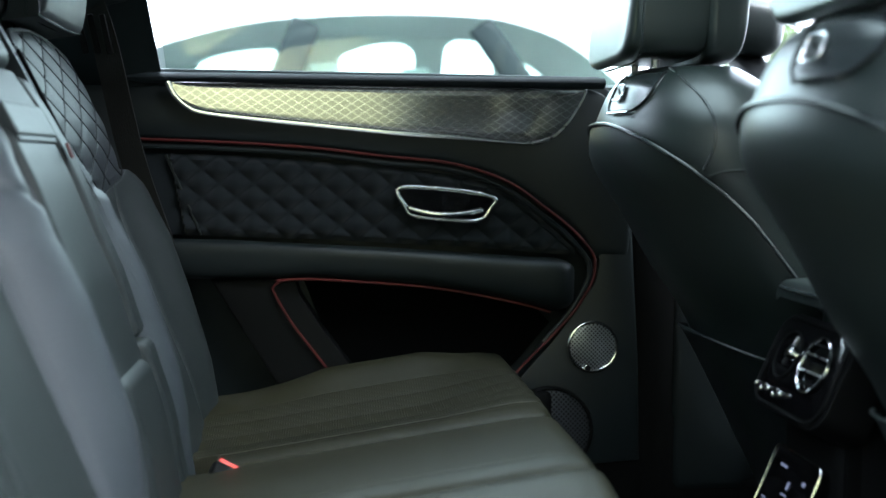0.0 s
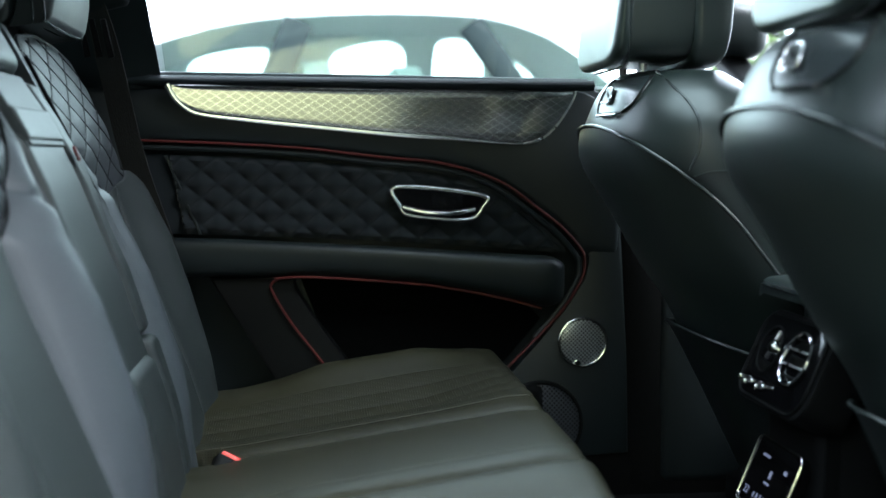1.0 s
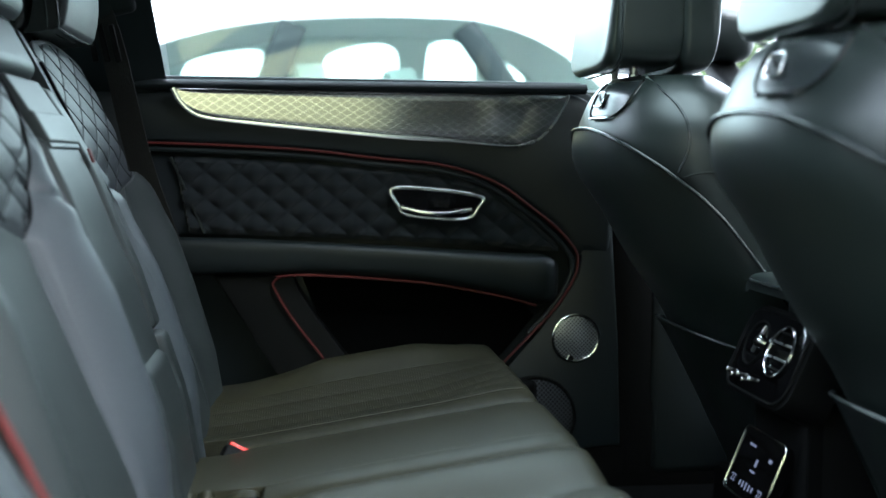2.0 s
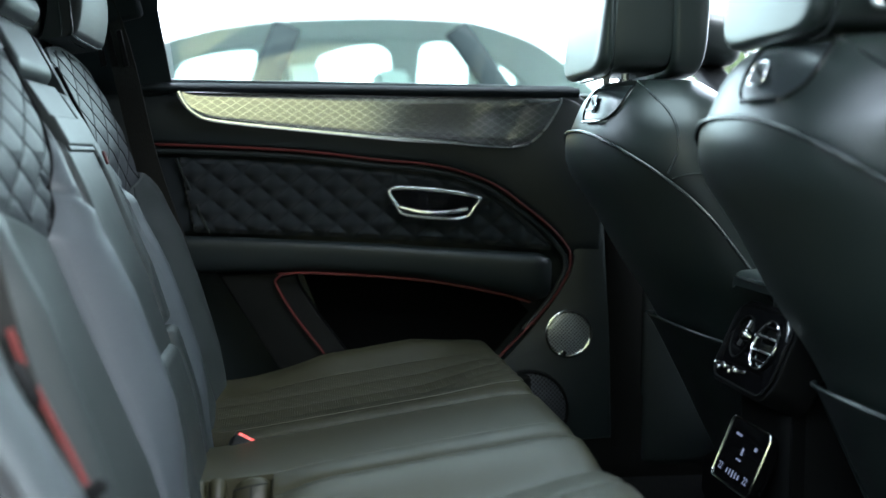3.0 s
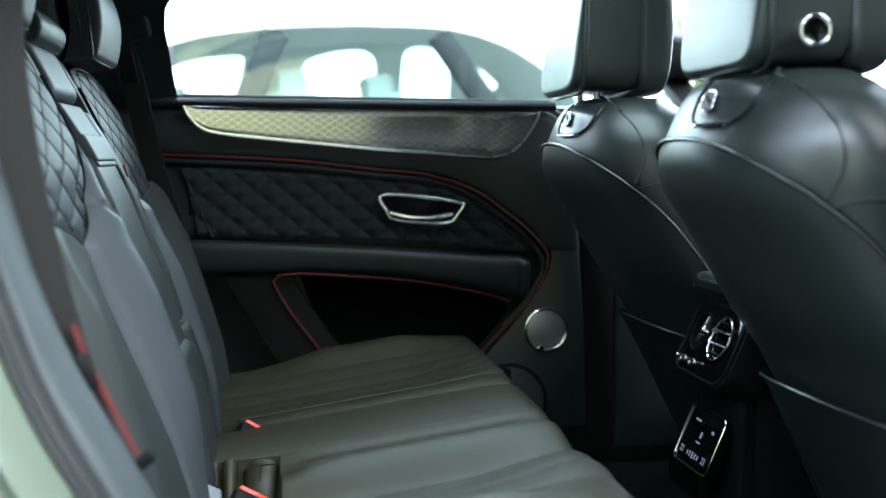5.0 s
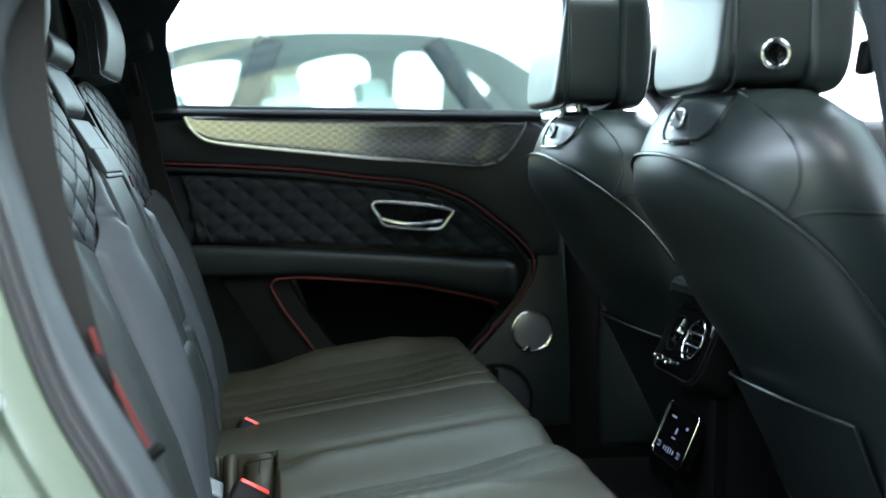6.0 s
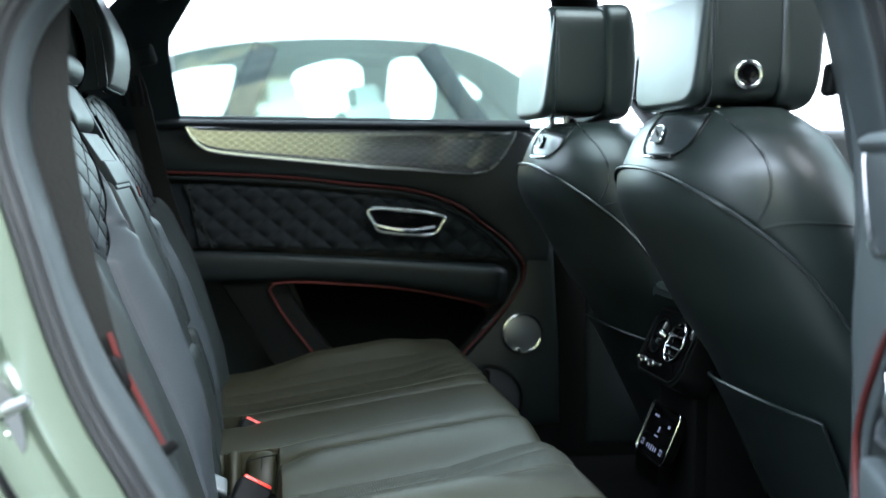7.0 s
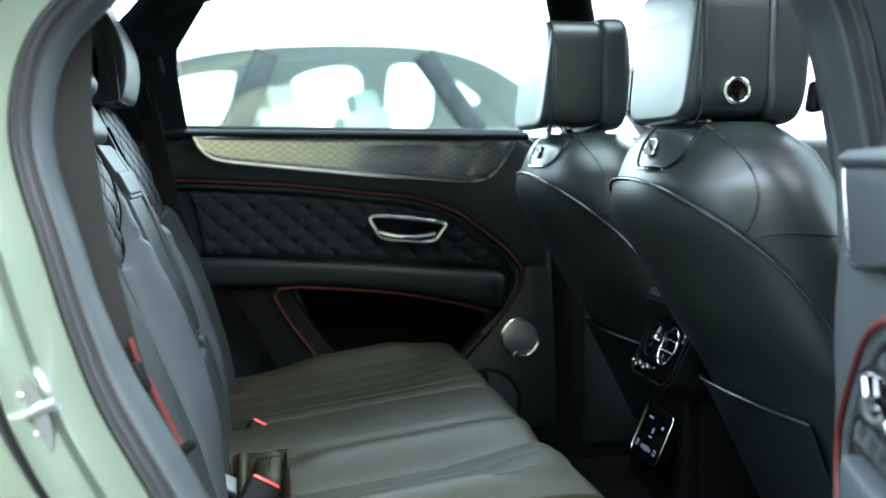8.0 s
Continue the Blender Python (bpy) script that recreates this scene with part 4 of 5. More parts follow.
for run in (((-0.261, 1.004), (-0.250, 0.972)), ((-0.240, 0.952), (-0.220, 0.910), (-0.199, 0.866))):
    ribbon([(x, -0.756, z) for x, z in run], 0.0055, (1, 0, 0.4), RED, "red_edge", BN, "red edge of the belt label")
part("tongue", box((0.030, 0.016, 0.046), (-0.256, -0.757, 0.952), 0.007, 3, (0, -25, 0)), HARDBLACK, BN, "black belt tongue")
part("stop_clip", box((0.036, 0.012, 0.014), (-0.196, -0.755, 0.856), 0.005, 2, (0, -40, 0)), HARDBLACK, BN)


def buckle(x, y, z, rz):
    B = thing("belt_buckle", "black seat belt buckle with red release button", "buckle", (x, y, z - 0.03), "belt buckles")
    m = pose(x, y, z, 50, -50, rz)
    part("housing", box((0.085, 0.062, 0.030), (-0.040, 0, 0), 0.007, 3), HARDBLACK, B, m=m)
    part("button", box((0.009, 0.052, 0.012), (0.0035, 0, 0.006), 0.003, 2), REDPLASTIC, B, "red release button", m=m)
    part("slot", box((0.004, 0.044, 0.004), (0.0025, 0, -0.006), 0.001, 1), GLOSS, B, "dark tongue slot", m=m)
    part("stalk", box((0.05, 0.024, 0.012), (-0.10, 0, 0), 0.004, 2), HARDBLACK, B, m=m)


buckle(-0.096, 0.130, 0.678, 52)
buckle(-0.094, -0.218, 0.656, 52)


def rounded(w, h, r, n=6, top=1.0):
    out = []
    for cx, cy, a0 in ((w / 2 - r, h / 2 - r, 0), (-w / 2 + r, h / 2 - r, 90), (-w / 2 + r, -h / 2 + r, 180), (w / 2 - r, -h / 2 + r, 270)):
        for i in range(n + 1):
            a = radians(a0 + 90 * i / n)
            x, y = cx + r * math.cos(a), cy + r * math.sin(a)
            out.append((x * (1 + (top - 1) * (y / h + 0.5)), y, 0))
    return out


# ---- front seats ----
def front_seat(yc, label, lift=0.0, back=0.0):
    S = thing("front_seat", label, "seat", (0.85, yc, 0.45), "front seats")
    HW = [(0.50, 0.235), (0.70, 0.258), (0.90, 0.270), (1.05, 0.272), (1.15, 0.268), (1.21, 0.252), (1.25, 0.225), (1.28, 0.18), (1.295, 0.14)]
    XR = [(0.50, 0.87), (0.70, 0.780), (0.80, 0.732), (0.886, 0.684), (0.94, 0.642), (0.99, 0.610), (1.05, 0.575), (1.09, 0.546), (1.12, 0.523), (1.15, 0.511), (1.18, 0.509), (1.20, 0.512), (1.22, 0.518), (1.26, 0.534), (1.28, 0.549), (1.295, 0.570)]
    XF = [(0.50, 1.08), (0.80, 1.02), (1.0, 0.93), (1.15, 0.86), (1.25, 0.80), (1.295, 0.74)]

    def ring(z, a, grow=0.0):
        """a from -1 to 1 goes round from the front, past one flank, the back (0) and the other flank."""
        w, xr, xf = lerp(HW, z) + grow, lerp(XR, z) - grow, lerp(XF, z) + grow
        th = a * math.pi
        c, s = math.cos(th), math.sin(th)
        e = 0.95
        px = (xr + xf) / 2 - (xf - xr) / 2 * math.copysign(abs(c) ** e, c)
        return Vector((px, yc + w * math.copysign(abs(s) ** e, s), z))

    zs = [0.50 + 0.05 * i for i in range(13)] + [1.13, 1.16, 1.19, 1.21, 1.23, 1.25, 1.265, 1.28, 1.29, 1.295]
    ang = [-1 + 2 * i / 96 for i in range(96)]
    bm = sheet(lambda a, z: ring(z, a), ang, zs, True)
    bmesh.ops.holes_fill(bm, edges=[e for e in bm.edges if e.is_boundary], sides=0)
    part("backrest", bm, FRONTHIDE, S, "dark green leather backrest")
    # hard back panel, wrapped by piping
    half = [(0.0, 1.204), (0.10, 1.199), (0.20, 1.180), (0.28, 1.153), (0.34, 1.121), (0.385, 1.078), (0.42, 1.018), (0.455, 0.93), (0.50, 0.79), (0.54, 0.65)]
    arch = smoothed([(-a, z, 0) for a, z in half[:0:-1]] + [(a, z, 0) for a, z in half], 8)
    TOPS = [(p.x, p.y) for p in arch]
    top = lambda a: lerp(TOPS, a)
    lim = 0.54
    def panel(u, v):
        a = -lim + 2 * lim * u
        z = 0.52 + (top(a) - 0.52) * v
        return ring(z, a, 0.006 + 0.004 * math.sin(math.pi * min(1, v * 1.0)))
    pb = sheet(panel, [i / 108 for i in range(109)], [i / 30 for i in range(31)])
    part("back_panel", pb, FRONTHIDE, S, "smooth dark back panel")
    part("piping", tube([ring(z, a, 0.0085) for a, z in TOPS], 0.0034, 8), PIPING, S, "leather piping round the back panel")
    # map pocket
    ptop = lambda a: 0.845 - 0.03 * math.sin(min(1, abs(a) / 0.44) * math.pi / 2) ** 2
    al = 0.25
    def pocket(u, v):
        a = -al + 2 * al * u
        z = 0.52 + (ptop(a) - 0.52) * v
        return ring(z, a, 0.012 + 0.016 * v)
    part("map_pocket", sheet(pocket, [i / 40 for i in range(41)], [i / 12 for i in range(13)]), SHELL, S, "map pocket on the seat back")
    part("pocket_edge", tube([ring(0.60, -al, 0.022)] + [ring(ptop(-al + 2 * al * i / 40), -al + 2 * al * i / 40, 0.028) for i in range(41)] + [ring(0.60, al, 0.022)], 0.0032, 8), SHELL, S)
    # plate with coat hook
    def plate_a(c, v):
        """c from -1 to 1 across the plate, whose lower corners are rounded."""
        return -0.100 - 0.045 * v + c * (0.078 + 0.050 * v - 0.022 * max(0, 1 - v / 0.3) ** 2)

    def plate_f(u, v):
        return ring(1.222 + 0.064 * v, plate_a(2 * u - 1, v), 0.003)
    pp = pad(plate_f, 0.24, 0.065, 24, 8, (-1, 0, 0.1), 0.004, 0.004)
    part("back_plate", pp, PLATE, S, "smooth dark leather plate under the headrest")
    rim = [ring(1.222 + 0.064 * (1 - k / 8), plate_a(-1, 1 - k / 8), 0.004) for k in range(9)] + [ring(1.222, plate_a(-1 + i / 10, 0), 0.004) for i in range(1, 20)] + [ring(1.222 + 0.064 * k / 8, plate_a(1, k / 8), 0.004) for k in range(9)]
    part("plate_rim", tube(rim, 0.0015, 6), HARDBLACK, S)
    part("plate_chrome", tube([ring(1.2205, plate_a(0.9 * (-1 + i / 10), 0), 0.0065) for i in range(21)], 0.0026, 8), CHROME, S, "chrome lower edge of the plate")
    hk = ring(1.255, -0.075, 0.0075)
    hu = (ring(1.255, -0.045, 0.008) - ring(1.255, -0.105, 0.008)).normalized()
    hv = (ring(1.268, -0.075, 0.008) - ring(1.242, -0.075, 0.008)).normalized()
    hm = Matrix((hu, hv, hu.cross(hv))).transposed().to_4x4()
    hm.translation = hk
    part("hook_bezel", tube(rounded(0.036, 0.031, 0.007, 4, 0.9), 0.0015, 8, True), CHROME, S, "chrome coat hook bezel", m=hm)
    part("hook_recess", slab(rounded(0.035, 0.030, 0.007, 4, 0.9), 0.001, (0, 0, 1)), SHELL, S, m=hm)
    part("hook", box((0.020, 0.006, 0.004), (0.0, 0.002, 0.001), 0.0015, 2, (0, 0, 35)), HARDBLACK, S, "folded coat hook", m=hm)
    # seams over the shoulders
    for s in (1, -1):
        seam = [ring(z, s * a, 0.001) for z, a in ((1.292, 0.28), (1.265, 0.355), (1.235, 0.40), (1.203, 0.42), (1.165, 0.405), (1.128, 0.355))]
        part("seam", tube(smoothed(seam, 6), 0.0024, 6), PIPING, S)
        seam = [ring(z, s * a, 0.001) for z, a in ((1.118, 0.36), (1.126, 0.41), (1.128, 0.47), (1.125, 0.556), (1.12, 0.64))]
        part("seam", tube(smoothed(seam, 5), 0.0018, 6), LEATHER, S)
    # headrest
    z0, z1, hw = 1.291 + 0.4 * lift, 1.530 + lift, 0.150
    Hh = S
    def slice_box(name, xa, xb, mat, inset=0.0, label="", zt=z1, slope=0.0):
        n = 48
        def f(u, v):
            th = 2 * math.pi * u
            c, s_ = math.cos(th), math.sin(th)
            e = 0.32
            y = yc + (hw - inset) * math.copysign(abs(c) ** e, c)
            zc, zh = (z0 + zt) / 2, (zt - z0) / 2 - inset
            z = zc + zh * math.copysign(abs(s_) ** e, s_)
            k = 1.0
            edge = min(v, 1 - v) * (xb - xa)
            if edge < 0.014:
                k = 1 - (0.014 - math.sqrt(max(0, 0.014 ** 2 - (0.014 - edge) ** 2))) / 0.12
            lean = slope * (1 - v) * (z - z0)
            return (xa + (xb - xa) * v + lean + 0.012 * math.cos((z - zc) / zh * math.pi / 2) * (1 if v > 0.8 else 0), yc + (y - yc) * k, zc + (z - zc) * k)
        b = sheet(f, [i / n for i in range(n)], steps(4, xb - xa, 0.014), True)
        bmesh.ops.holes_fill(b, edges=[e for e in b.edges if e.is_boundary], sides=0)
        return part(name, b, mat, Hh, label)
    slice_box("headrest_back", 0.552 - back, 0.581 - back, HEADHIDE, 0.002, "piped rear pad of the headrest", z1 - 0.012, 0.10)
    slice_box("headrest_core", 0.570 - back, 0.692 - back, FRONTHIDE, 0.008, "headrest core")
    slice_box("headrest_front", 0.688 - back, 0.748 - back, FRONTHIDE, 0.0, "front pad of the headrest")
    loop = []
    for i in range(64):
        th = 2 * math.pi * i / 64
        c, s_ = math.cos(th), math.sin(th)
        loop.append((0.580 - back, yc + hw * math.copysign(abs(c) ** 0.32, c), (z0 + z1 - 0.012) / 2 + (z1 - 0.012 - z0) / 2 * math.copysign(abs(s_) ** 0.32, s_)))
    part("headrest_piping", tube(loop, 0.0020, 6, True), PIPING, S)
    sd = -1 if yc < 0 else 1
    bp = Vector((0.637 - back, yc + sd * (hw - 0.010), 1.342))
    part("button_ring", disc(bp, 0.0225, 0.014, (-0.15, sd, 0), 40, 0.0035, hole=0.0150), CHROME, S, "round chrome headrest button")
    part("button_cap", disc(bp, 0.0152, 0.010, (-0.15, sd, 0), 32, 0.002, -0.003), GLOSS, S)
    for d in (-0.065, 0.065):
        part("post", tube([(0.625 - back, yc + d, 1.26), (0.625 - back, yc + d, 1.33)], 0.007), SATIN, S)
    # cushion and base
    part("seat_cushion", pad(lambda u, v: (0.90 + 0.50 * u, yc - 0.26 + 0.52 * v, 0.66 + 0.05 * u + 0.03 * abs(2 * v - 1) ** 3), 0.5, 0.52, 10, 14, (0, 0, 1), 0.14, 0.04), LEATHER, S)
    part("base_rail", box((0.50, 0.44, 0.10), (1.10, yc, 0.47), 0.02), HARDBLACK, S)
    return S


front_seat(-0.395, "dark green leather front seat with chrome headrest button")
front_seat(0.385, "dark green leather front seat beside the far door", 0.025, 0.038)

# ---- centre console ----
CN = thing("centre_console", "black leather centre console with rear air vents and screen", "console", (0.9, -0.01, 0.43))
part("console_box", box((0.75, 0.21, 0.36), (1.10, -0.015, 0.62), 0.03, 3), HARDBLACK, CN, "black console flank")
part("console_rear", slab([(0.735, 0.09, 0.43), (0.735, -0.12, 0.43), (0.735, -0.12, 0.80), (0.735, 0.09, 0.80)], 0.03, (1, 0, 0), 0.01), HARDBLACK, CN)
part("armrest_lid", pad(lambda u, v: (0.716 + 0.39 * u, -0.125 + 0.22 * v, 0.975 - 0.01 * u - 0.010 * (1 - u) ** 6), 0.40, 0.22, 12, 10, (0, 0, 1), 0.010, 0.014, 0.004), FRONTHIDE, CN, "padded leather armrest lid")
part("lid_piping", tube(smoothed([(0.90, -0.1265, 0.961), (0.75, -0.1265, 0.961), (0.722, -0.115, 0.957), (0.715, -0.09, 0.956), (0.715, 0.06, 0.956), (0.722, 0.085, 0.957), (0.75, 0.096, 0.961)], 5), 0.003, 8), PIPING, CN, "piped edge of the lid")
part("armrest_body", box((0.36, 0.20, 0.15), (0.955, -0.015, 0.872), 0.03, 3), SHELL, CN)


def facing(c, alpha):
    """Axes for a panel that looks to the rear and alpha degrees upwards: a to its right, b up it, c out of it."""
    s, k = math.sin(radians(alpha)), math.cos(radians(alpha))
    return Matrix(((0, s, -k, c[0]), (-1, 0, 0, c[1]), (0, k, s, c[2]), (0, 0, 0, 1)))


VM = facing((0.717, -0.022, 0.847), 24) @ Matrix.Diagonal((1.02, 0.90, 0.95, 1))
VT = part("vent_unit", slab([(x, y, -0.06) for x, y, _ in rounded(0.240, 0.165, 0.04)], 0.07, (0, 0, 1), 0.006), HARDBLACK, CN, "leather-wrapped vent housing", m=VM)
def vpart(nm, bm, mat, lb="", par=VT):
    return part(nm, bm, mat, par, lb, m=VM)
vpart("vent_face", slab([(x, y, 0.010) for x, y, _ in rounded(0.216, 0.142, 0.035)], 0.004, (0, 0, 1), 0.002), GLOSS, "glossy black vent face")
vpart("face_trim", tube([(x, y, 0.012) for x, y, _ in rounded(0.222, 0.148, 0.037)], 0.0028, 8, True), HARDBLACK)
sx = 0.048
vpart("vent_ring", tube([(sx + 0.038 * math.cos(2 * math.pi * i / 40), 0.012 + 0.044 * math.sin(2 * math.pi * i / 40), 0.018) for i in range(40)], 0.0027, 8, True), CHROME, "oval chrome vent ring")
for b in (-0.012, 0.014):
    vpart("vent_slat", box((0.068, 0.0035, 0.008), (sx, 0.012 + b, 0.016), 0.001, 1), SATIN, "satin horizontal slat")
for b in (-0.030, 0.032):
    vpart("vent_slat", box((0.052, 0.003, 0.008), (sx, 0.012 + b, 0.014), 0.001, 1), HARDBLACK)
vpart("vent_ring", tube([(-sx + 0.034 * math.cos(2 * math.pi * i / 40), 0.012 + 0.040 * math.sin(2 * math.pi * i / 40), 0.015) for i in range(40)], 0.0022, 8, True), HARDBLACK, "oval black vent ring")
vpart("face_corner", slab([(0.084, 0.066, 0.014), (0.105, 0.052, 0.014), (0.108, 0.030, 0.014), (0.101, 0.044, 0.014)], 0.004, (0, 0, 1), 0.001), SATIN, "satin corner of the vent face")
vpart("vent_bridge", box((0.006, 0.052, 0.006), (-0.040, 0.020, 0.016), 0.0015, 2, (0, 0, -12)), SATIN)
vpart("vent_knob", disc((-0.022, 0.016, 0.014), 0.0125, 0.014, (-0.3, 0.2, 1), 24, 0.004, 0.003), CHROME, "chrome vent knob")
for k in range(5):
    vpart("switch", box((0.007, 0.010, 0.012), (-0.092 + 0.022 * k, -0.050 - 0.005 * (k % 2), 0.018), 0.003, 2), CHROME, "small chrome switch")

SM = facing((0.696, -0.014, 0.674), 22)
SC = part("screen_unit", slab([(x, y, -0.02) for x, y, _ in rounded(0.155, 0.104, 0.010)], 0.022, (0, 0, 1), 0.003), GLOSS, CN, "black rear climate touchscreen", m=SM)
part("screen_frame", tube([(x, y, 0.002) for x, y, _ in rounded(0.158, 0.107, 0.012)], 0.0017, 8, True), CHROME, SC, "thin chrome frame round the touchscreen", m=SM)


def words(text, size, x, y, m, parent, name="lettering"):
    cu = bpy.data.curves.new(name, "FONT")
    cu.body, cu.size, cu.align_x, cu.align_y, cu.extrude = text, size, "CENTER", "CENTER", 0.0002
    ob = bpy.data.objects.new(name, cu)
    me = bpy.data.meshes.new_from_object(ob)
    bpy.data.objects.remove(ob)
    b = bmesh.new()
    b.from_mesh(me)
    bpy.data.meshes.remove(me)
    b.transform(Matrix.Translation((x, y * 0.8, 0.0035)))
    return part(name, b, SCREENGLOW, parent, m=m, smooth=False)


words("22", 0.017, -0.052, -0.040, SM, SC)
words("22", 0.017, 0.052, -0.040, SM, SC)
for x, y, w, h in ((-0.030, 0.036, 0.024, 0.004), (0.046, 0.026, 0.010, 0.006), (0.004, 0.008, 0.007, 0.012), (0.002, -0.010, 0.018, 0.003), (-0.024, -0.041, 0.004, 0.008), (-0.012, -0.041, 0.004, 0.010), (0.0, -0.041, 0.004, 0.012), (0.012, -0.041, 0.004, 0.010), (0.024, -0.041, 0.004, 0.008)):
    part("symbol", box((w, h, 0.0006), (x, y * 0.8, 0.0030)), SCREENGLOW, SC, m=SM)

# front door lining under its window
FD = thing("door_3", "closed black lined front car door", "car door", (1.2, 0.75, 0.5), kind="structure")
part("door_lining", box((0.98, 0.08, 0.86), (1.24, 0.785, 0.87), 0.03, 3), TRIMBLACK, FD)
FN = thing("door_4", "closed front car door in green metallic paint", "car door", (1.2, -0.8, 0.5), kind="structure")
part("door_lining", box((0.98, 0.08, 0.86), (1.26, -0.785, 0.87), 0.03, 3), TRIMBLACK, FN)
part("door_skin", box((0.98, 0.05, 0.86), (1.26, -0.86, 0.87), 0.03, 3), PAINT, FN)

FRONTGLASS = glass("tinted front glass", (0.93, 1.0, 0.97), 0.45, 1.40)
fw = part("window_pane", slab([(0.80, -0.765, 1.29), (1.72, -0.765, 1.29), (1.20, -0.665, 1.68), (0.70, -0.665, 1.68)], 0.004, (0, 1, 0)), FRONTGLASS, FN, "tinted front side window")
fw.visible_shadow = False

# exterior mirror on the far front door
MI = thing("door_mirror", "dark green exterior mirror on the far front door", "mirror", (0.97, 0.83, 1.33))
part("mirror_housing", box((0.16, 0.24, 0.125), (0.965, 1.00, 1.442), 0.04, 4, (0, 8, 0)), SHELL, MI, "dark green glossy housing")
part("mirror_glass", box((0.006, 0.19, 0.085), (0.884, 1.00, 1.438), 0.002, 1, (0, 8, 0)), GLOSS, MI, "dark mirror glass")
part("mirror_foot", box((0.07, 0.22, 0.04), (0.98, 0.90, 1.335), 0.015, 3, (25, 0, 0)), HARDBLACK, MI)

WS = thing("windscreen", "tinted front windscreen over the dashboard", "windscreen", (1.5, 0, 1.14), kind="structure")
ws = part("pane", slab([(1.80, -0.70, 1.14), (1.80, 0.70, 1.14), (1.22, 0.62, 1.715), (1.22, -0.62, 1.715)], 0.005, (0.7, 0, 0.7)), FRONTGLASS, WS, "tinted windscreen glass")
ws.visible_shadow = False

RW = thing("rear_window", "dark tinted rear window above the tailgate", "rear window", (-1.38, 0, 1.25), kind="structure")
rw = part("pane", slab([(-1.40, -0.68, 1.22), (-1.40, 0.68, 1.22), (-1.37, 0.64, 1.66), (-1.37, -0.64, 1.66)], 0.005, (-1, 0, 0)), DOORGLASS, RW, "dark tinted glass")
rw.visible_shadow = False
QG = thing("quarter_window", "dark tinted rear quarter window on the far side", "window", (-0.95, 0.80, 1.25), kind="structure")
qg = part("pane", slab([(-1.36, 0.80, 1.25), (-0.58, 0.80, 1.25), (-0.45, 0.72, 1.62), (-1.30, 0.72, 1.62)], 0.005, (0, 1, 0)), DOORGLASS, QG, "dark tinted glass")
qg.visible_shadow = False

# outer ends and wheels of this car
SH = thing("car_body", "green metallic front and rear ends of the car", "car body", (0.3, 0, GROUND), kind="structure")
part("bonnet", sheet(lambda u, v: (1.78 + 1.15 * u, (-0.86 + 1.72 * v) * (1 - 0.10 * u * u), 1.10 - 0.16 * u - 0.35 * max(0, u - 0.8) ** 1.0 - 0.9 * abs(v - 0.5) ** 4), [i / 14 for i in range(15)], [i / 14 for i in range(15)]), PAINT, SH, "green metallic bonnet")
part("front_end", box((0.5, 1.60, 0.50), (2.70, 0, 0.64), 0.14, 4), PAINT, SH)
for s in (1, -1):
    part("wing", box((1.1, 0.06, 0.62), (2.25, s * 0.83, 0.72), 0.028, 3), PAINT, SH)
part("tailgate", box((0.10, 1.56, 0.80), (-1.36, 0, 0.85), 0.045, 3, (0, 6, 0)), PAINT, SH)
part("far_quarter_panel", box((1.10, 0.06, 0.86), (-0.93, 0.86, 0.83), 0.028, 3), PAINT, SH, "green metallic far quarter panel")
part("rear_bumper", box((0.26, 1.66, 0.30), (-1.42, 0, 0.58), 0.10, 4), PAINT, SH)
for x in (-0.98, 2.05):
    for s in (1, -1):
        W = part("wheel", disc((x, s * 0.62, GROUND + 0.36), 0.36, 0.24, (0, s, 0), 48, 0.05), RUBBER, SH, "black tyre")
        part("rim", disc((x, s * 0.855, GROUND + 0.36), 0.255, 0.014, (0, s, 0), 40, 0.005), SATIN, W, "satin metal rim")

# ---- parked car beyond the window ----
CAR = thing("parked_car", "white sport utility car parked alongside, windows tinted", "car", (0.4, 5.0, GROUND))
CY0, CY1 = 4.20, 5.60
BELT = 1.405
DLO = [(-1.32, 1.41), (-1.20, 1.49), (-0.90, 1.655), (-0.586, 1.765), (-0.392, 1.815), (-0.112, 1.855), (0.314, 1.880), (0.749, 1.878), (0.969, 1.852), (1.193, 1.778), (1.359, 1.674), (1.50, 1.55), (1.62, 1.42)]
dlo = smoothed([(x, 0, z) for x, z in DLO], 5)
def car_y(z, near=True):
    lean = 0.30 * max(0, z - BELT)
    return CY0 + lean if near else CY1 - lean
# roof: a crowned skin between both window arcs
def roof(u, v):
    i = int(round(u * (len(dlo) - 1)))
    p = dlo[i]
    y = car_y(p.z) + (car_y(p.z, False) - car_y(p.z)) * v
    return (p.x, y, p.z + 0.028 + 0.05 * math.sin(math.pi * v))
part("roof", sheet(roof, [i / (len(dlo) - 1) for i in range(len(dlo))], [i / 12 for i in range(13)]), WHITEPAINT, CAR, "white painted roof")
part("cabin_lining", sheet(lambda u, v: Vector(roof(u, v)) - Vector((0, 0, 0.03)), [i / (len(dlo) - 1) for i in range(len(dlo))], [0.02 + 0.96 * i / 12 for i in range(13)]), CABINGREY, CAR, "grey headlining")
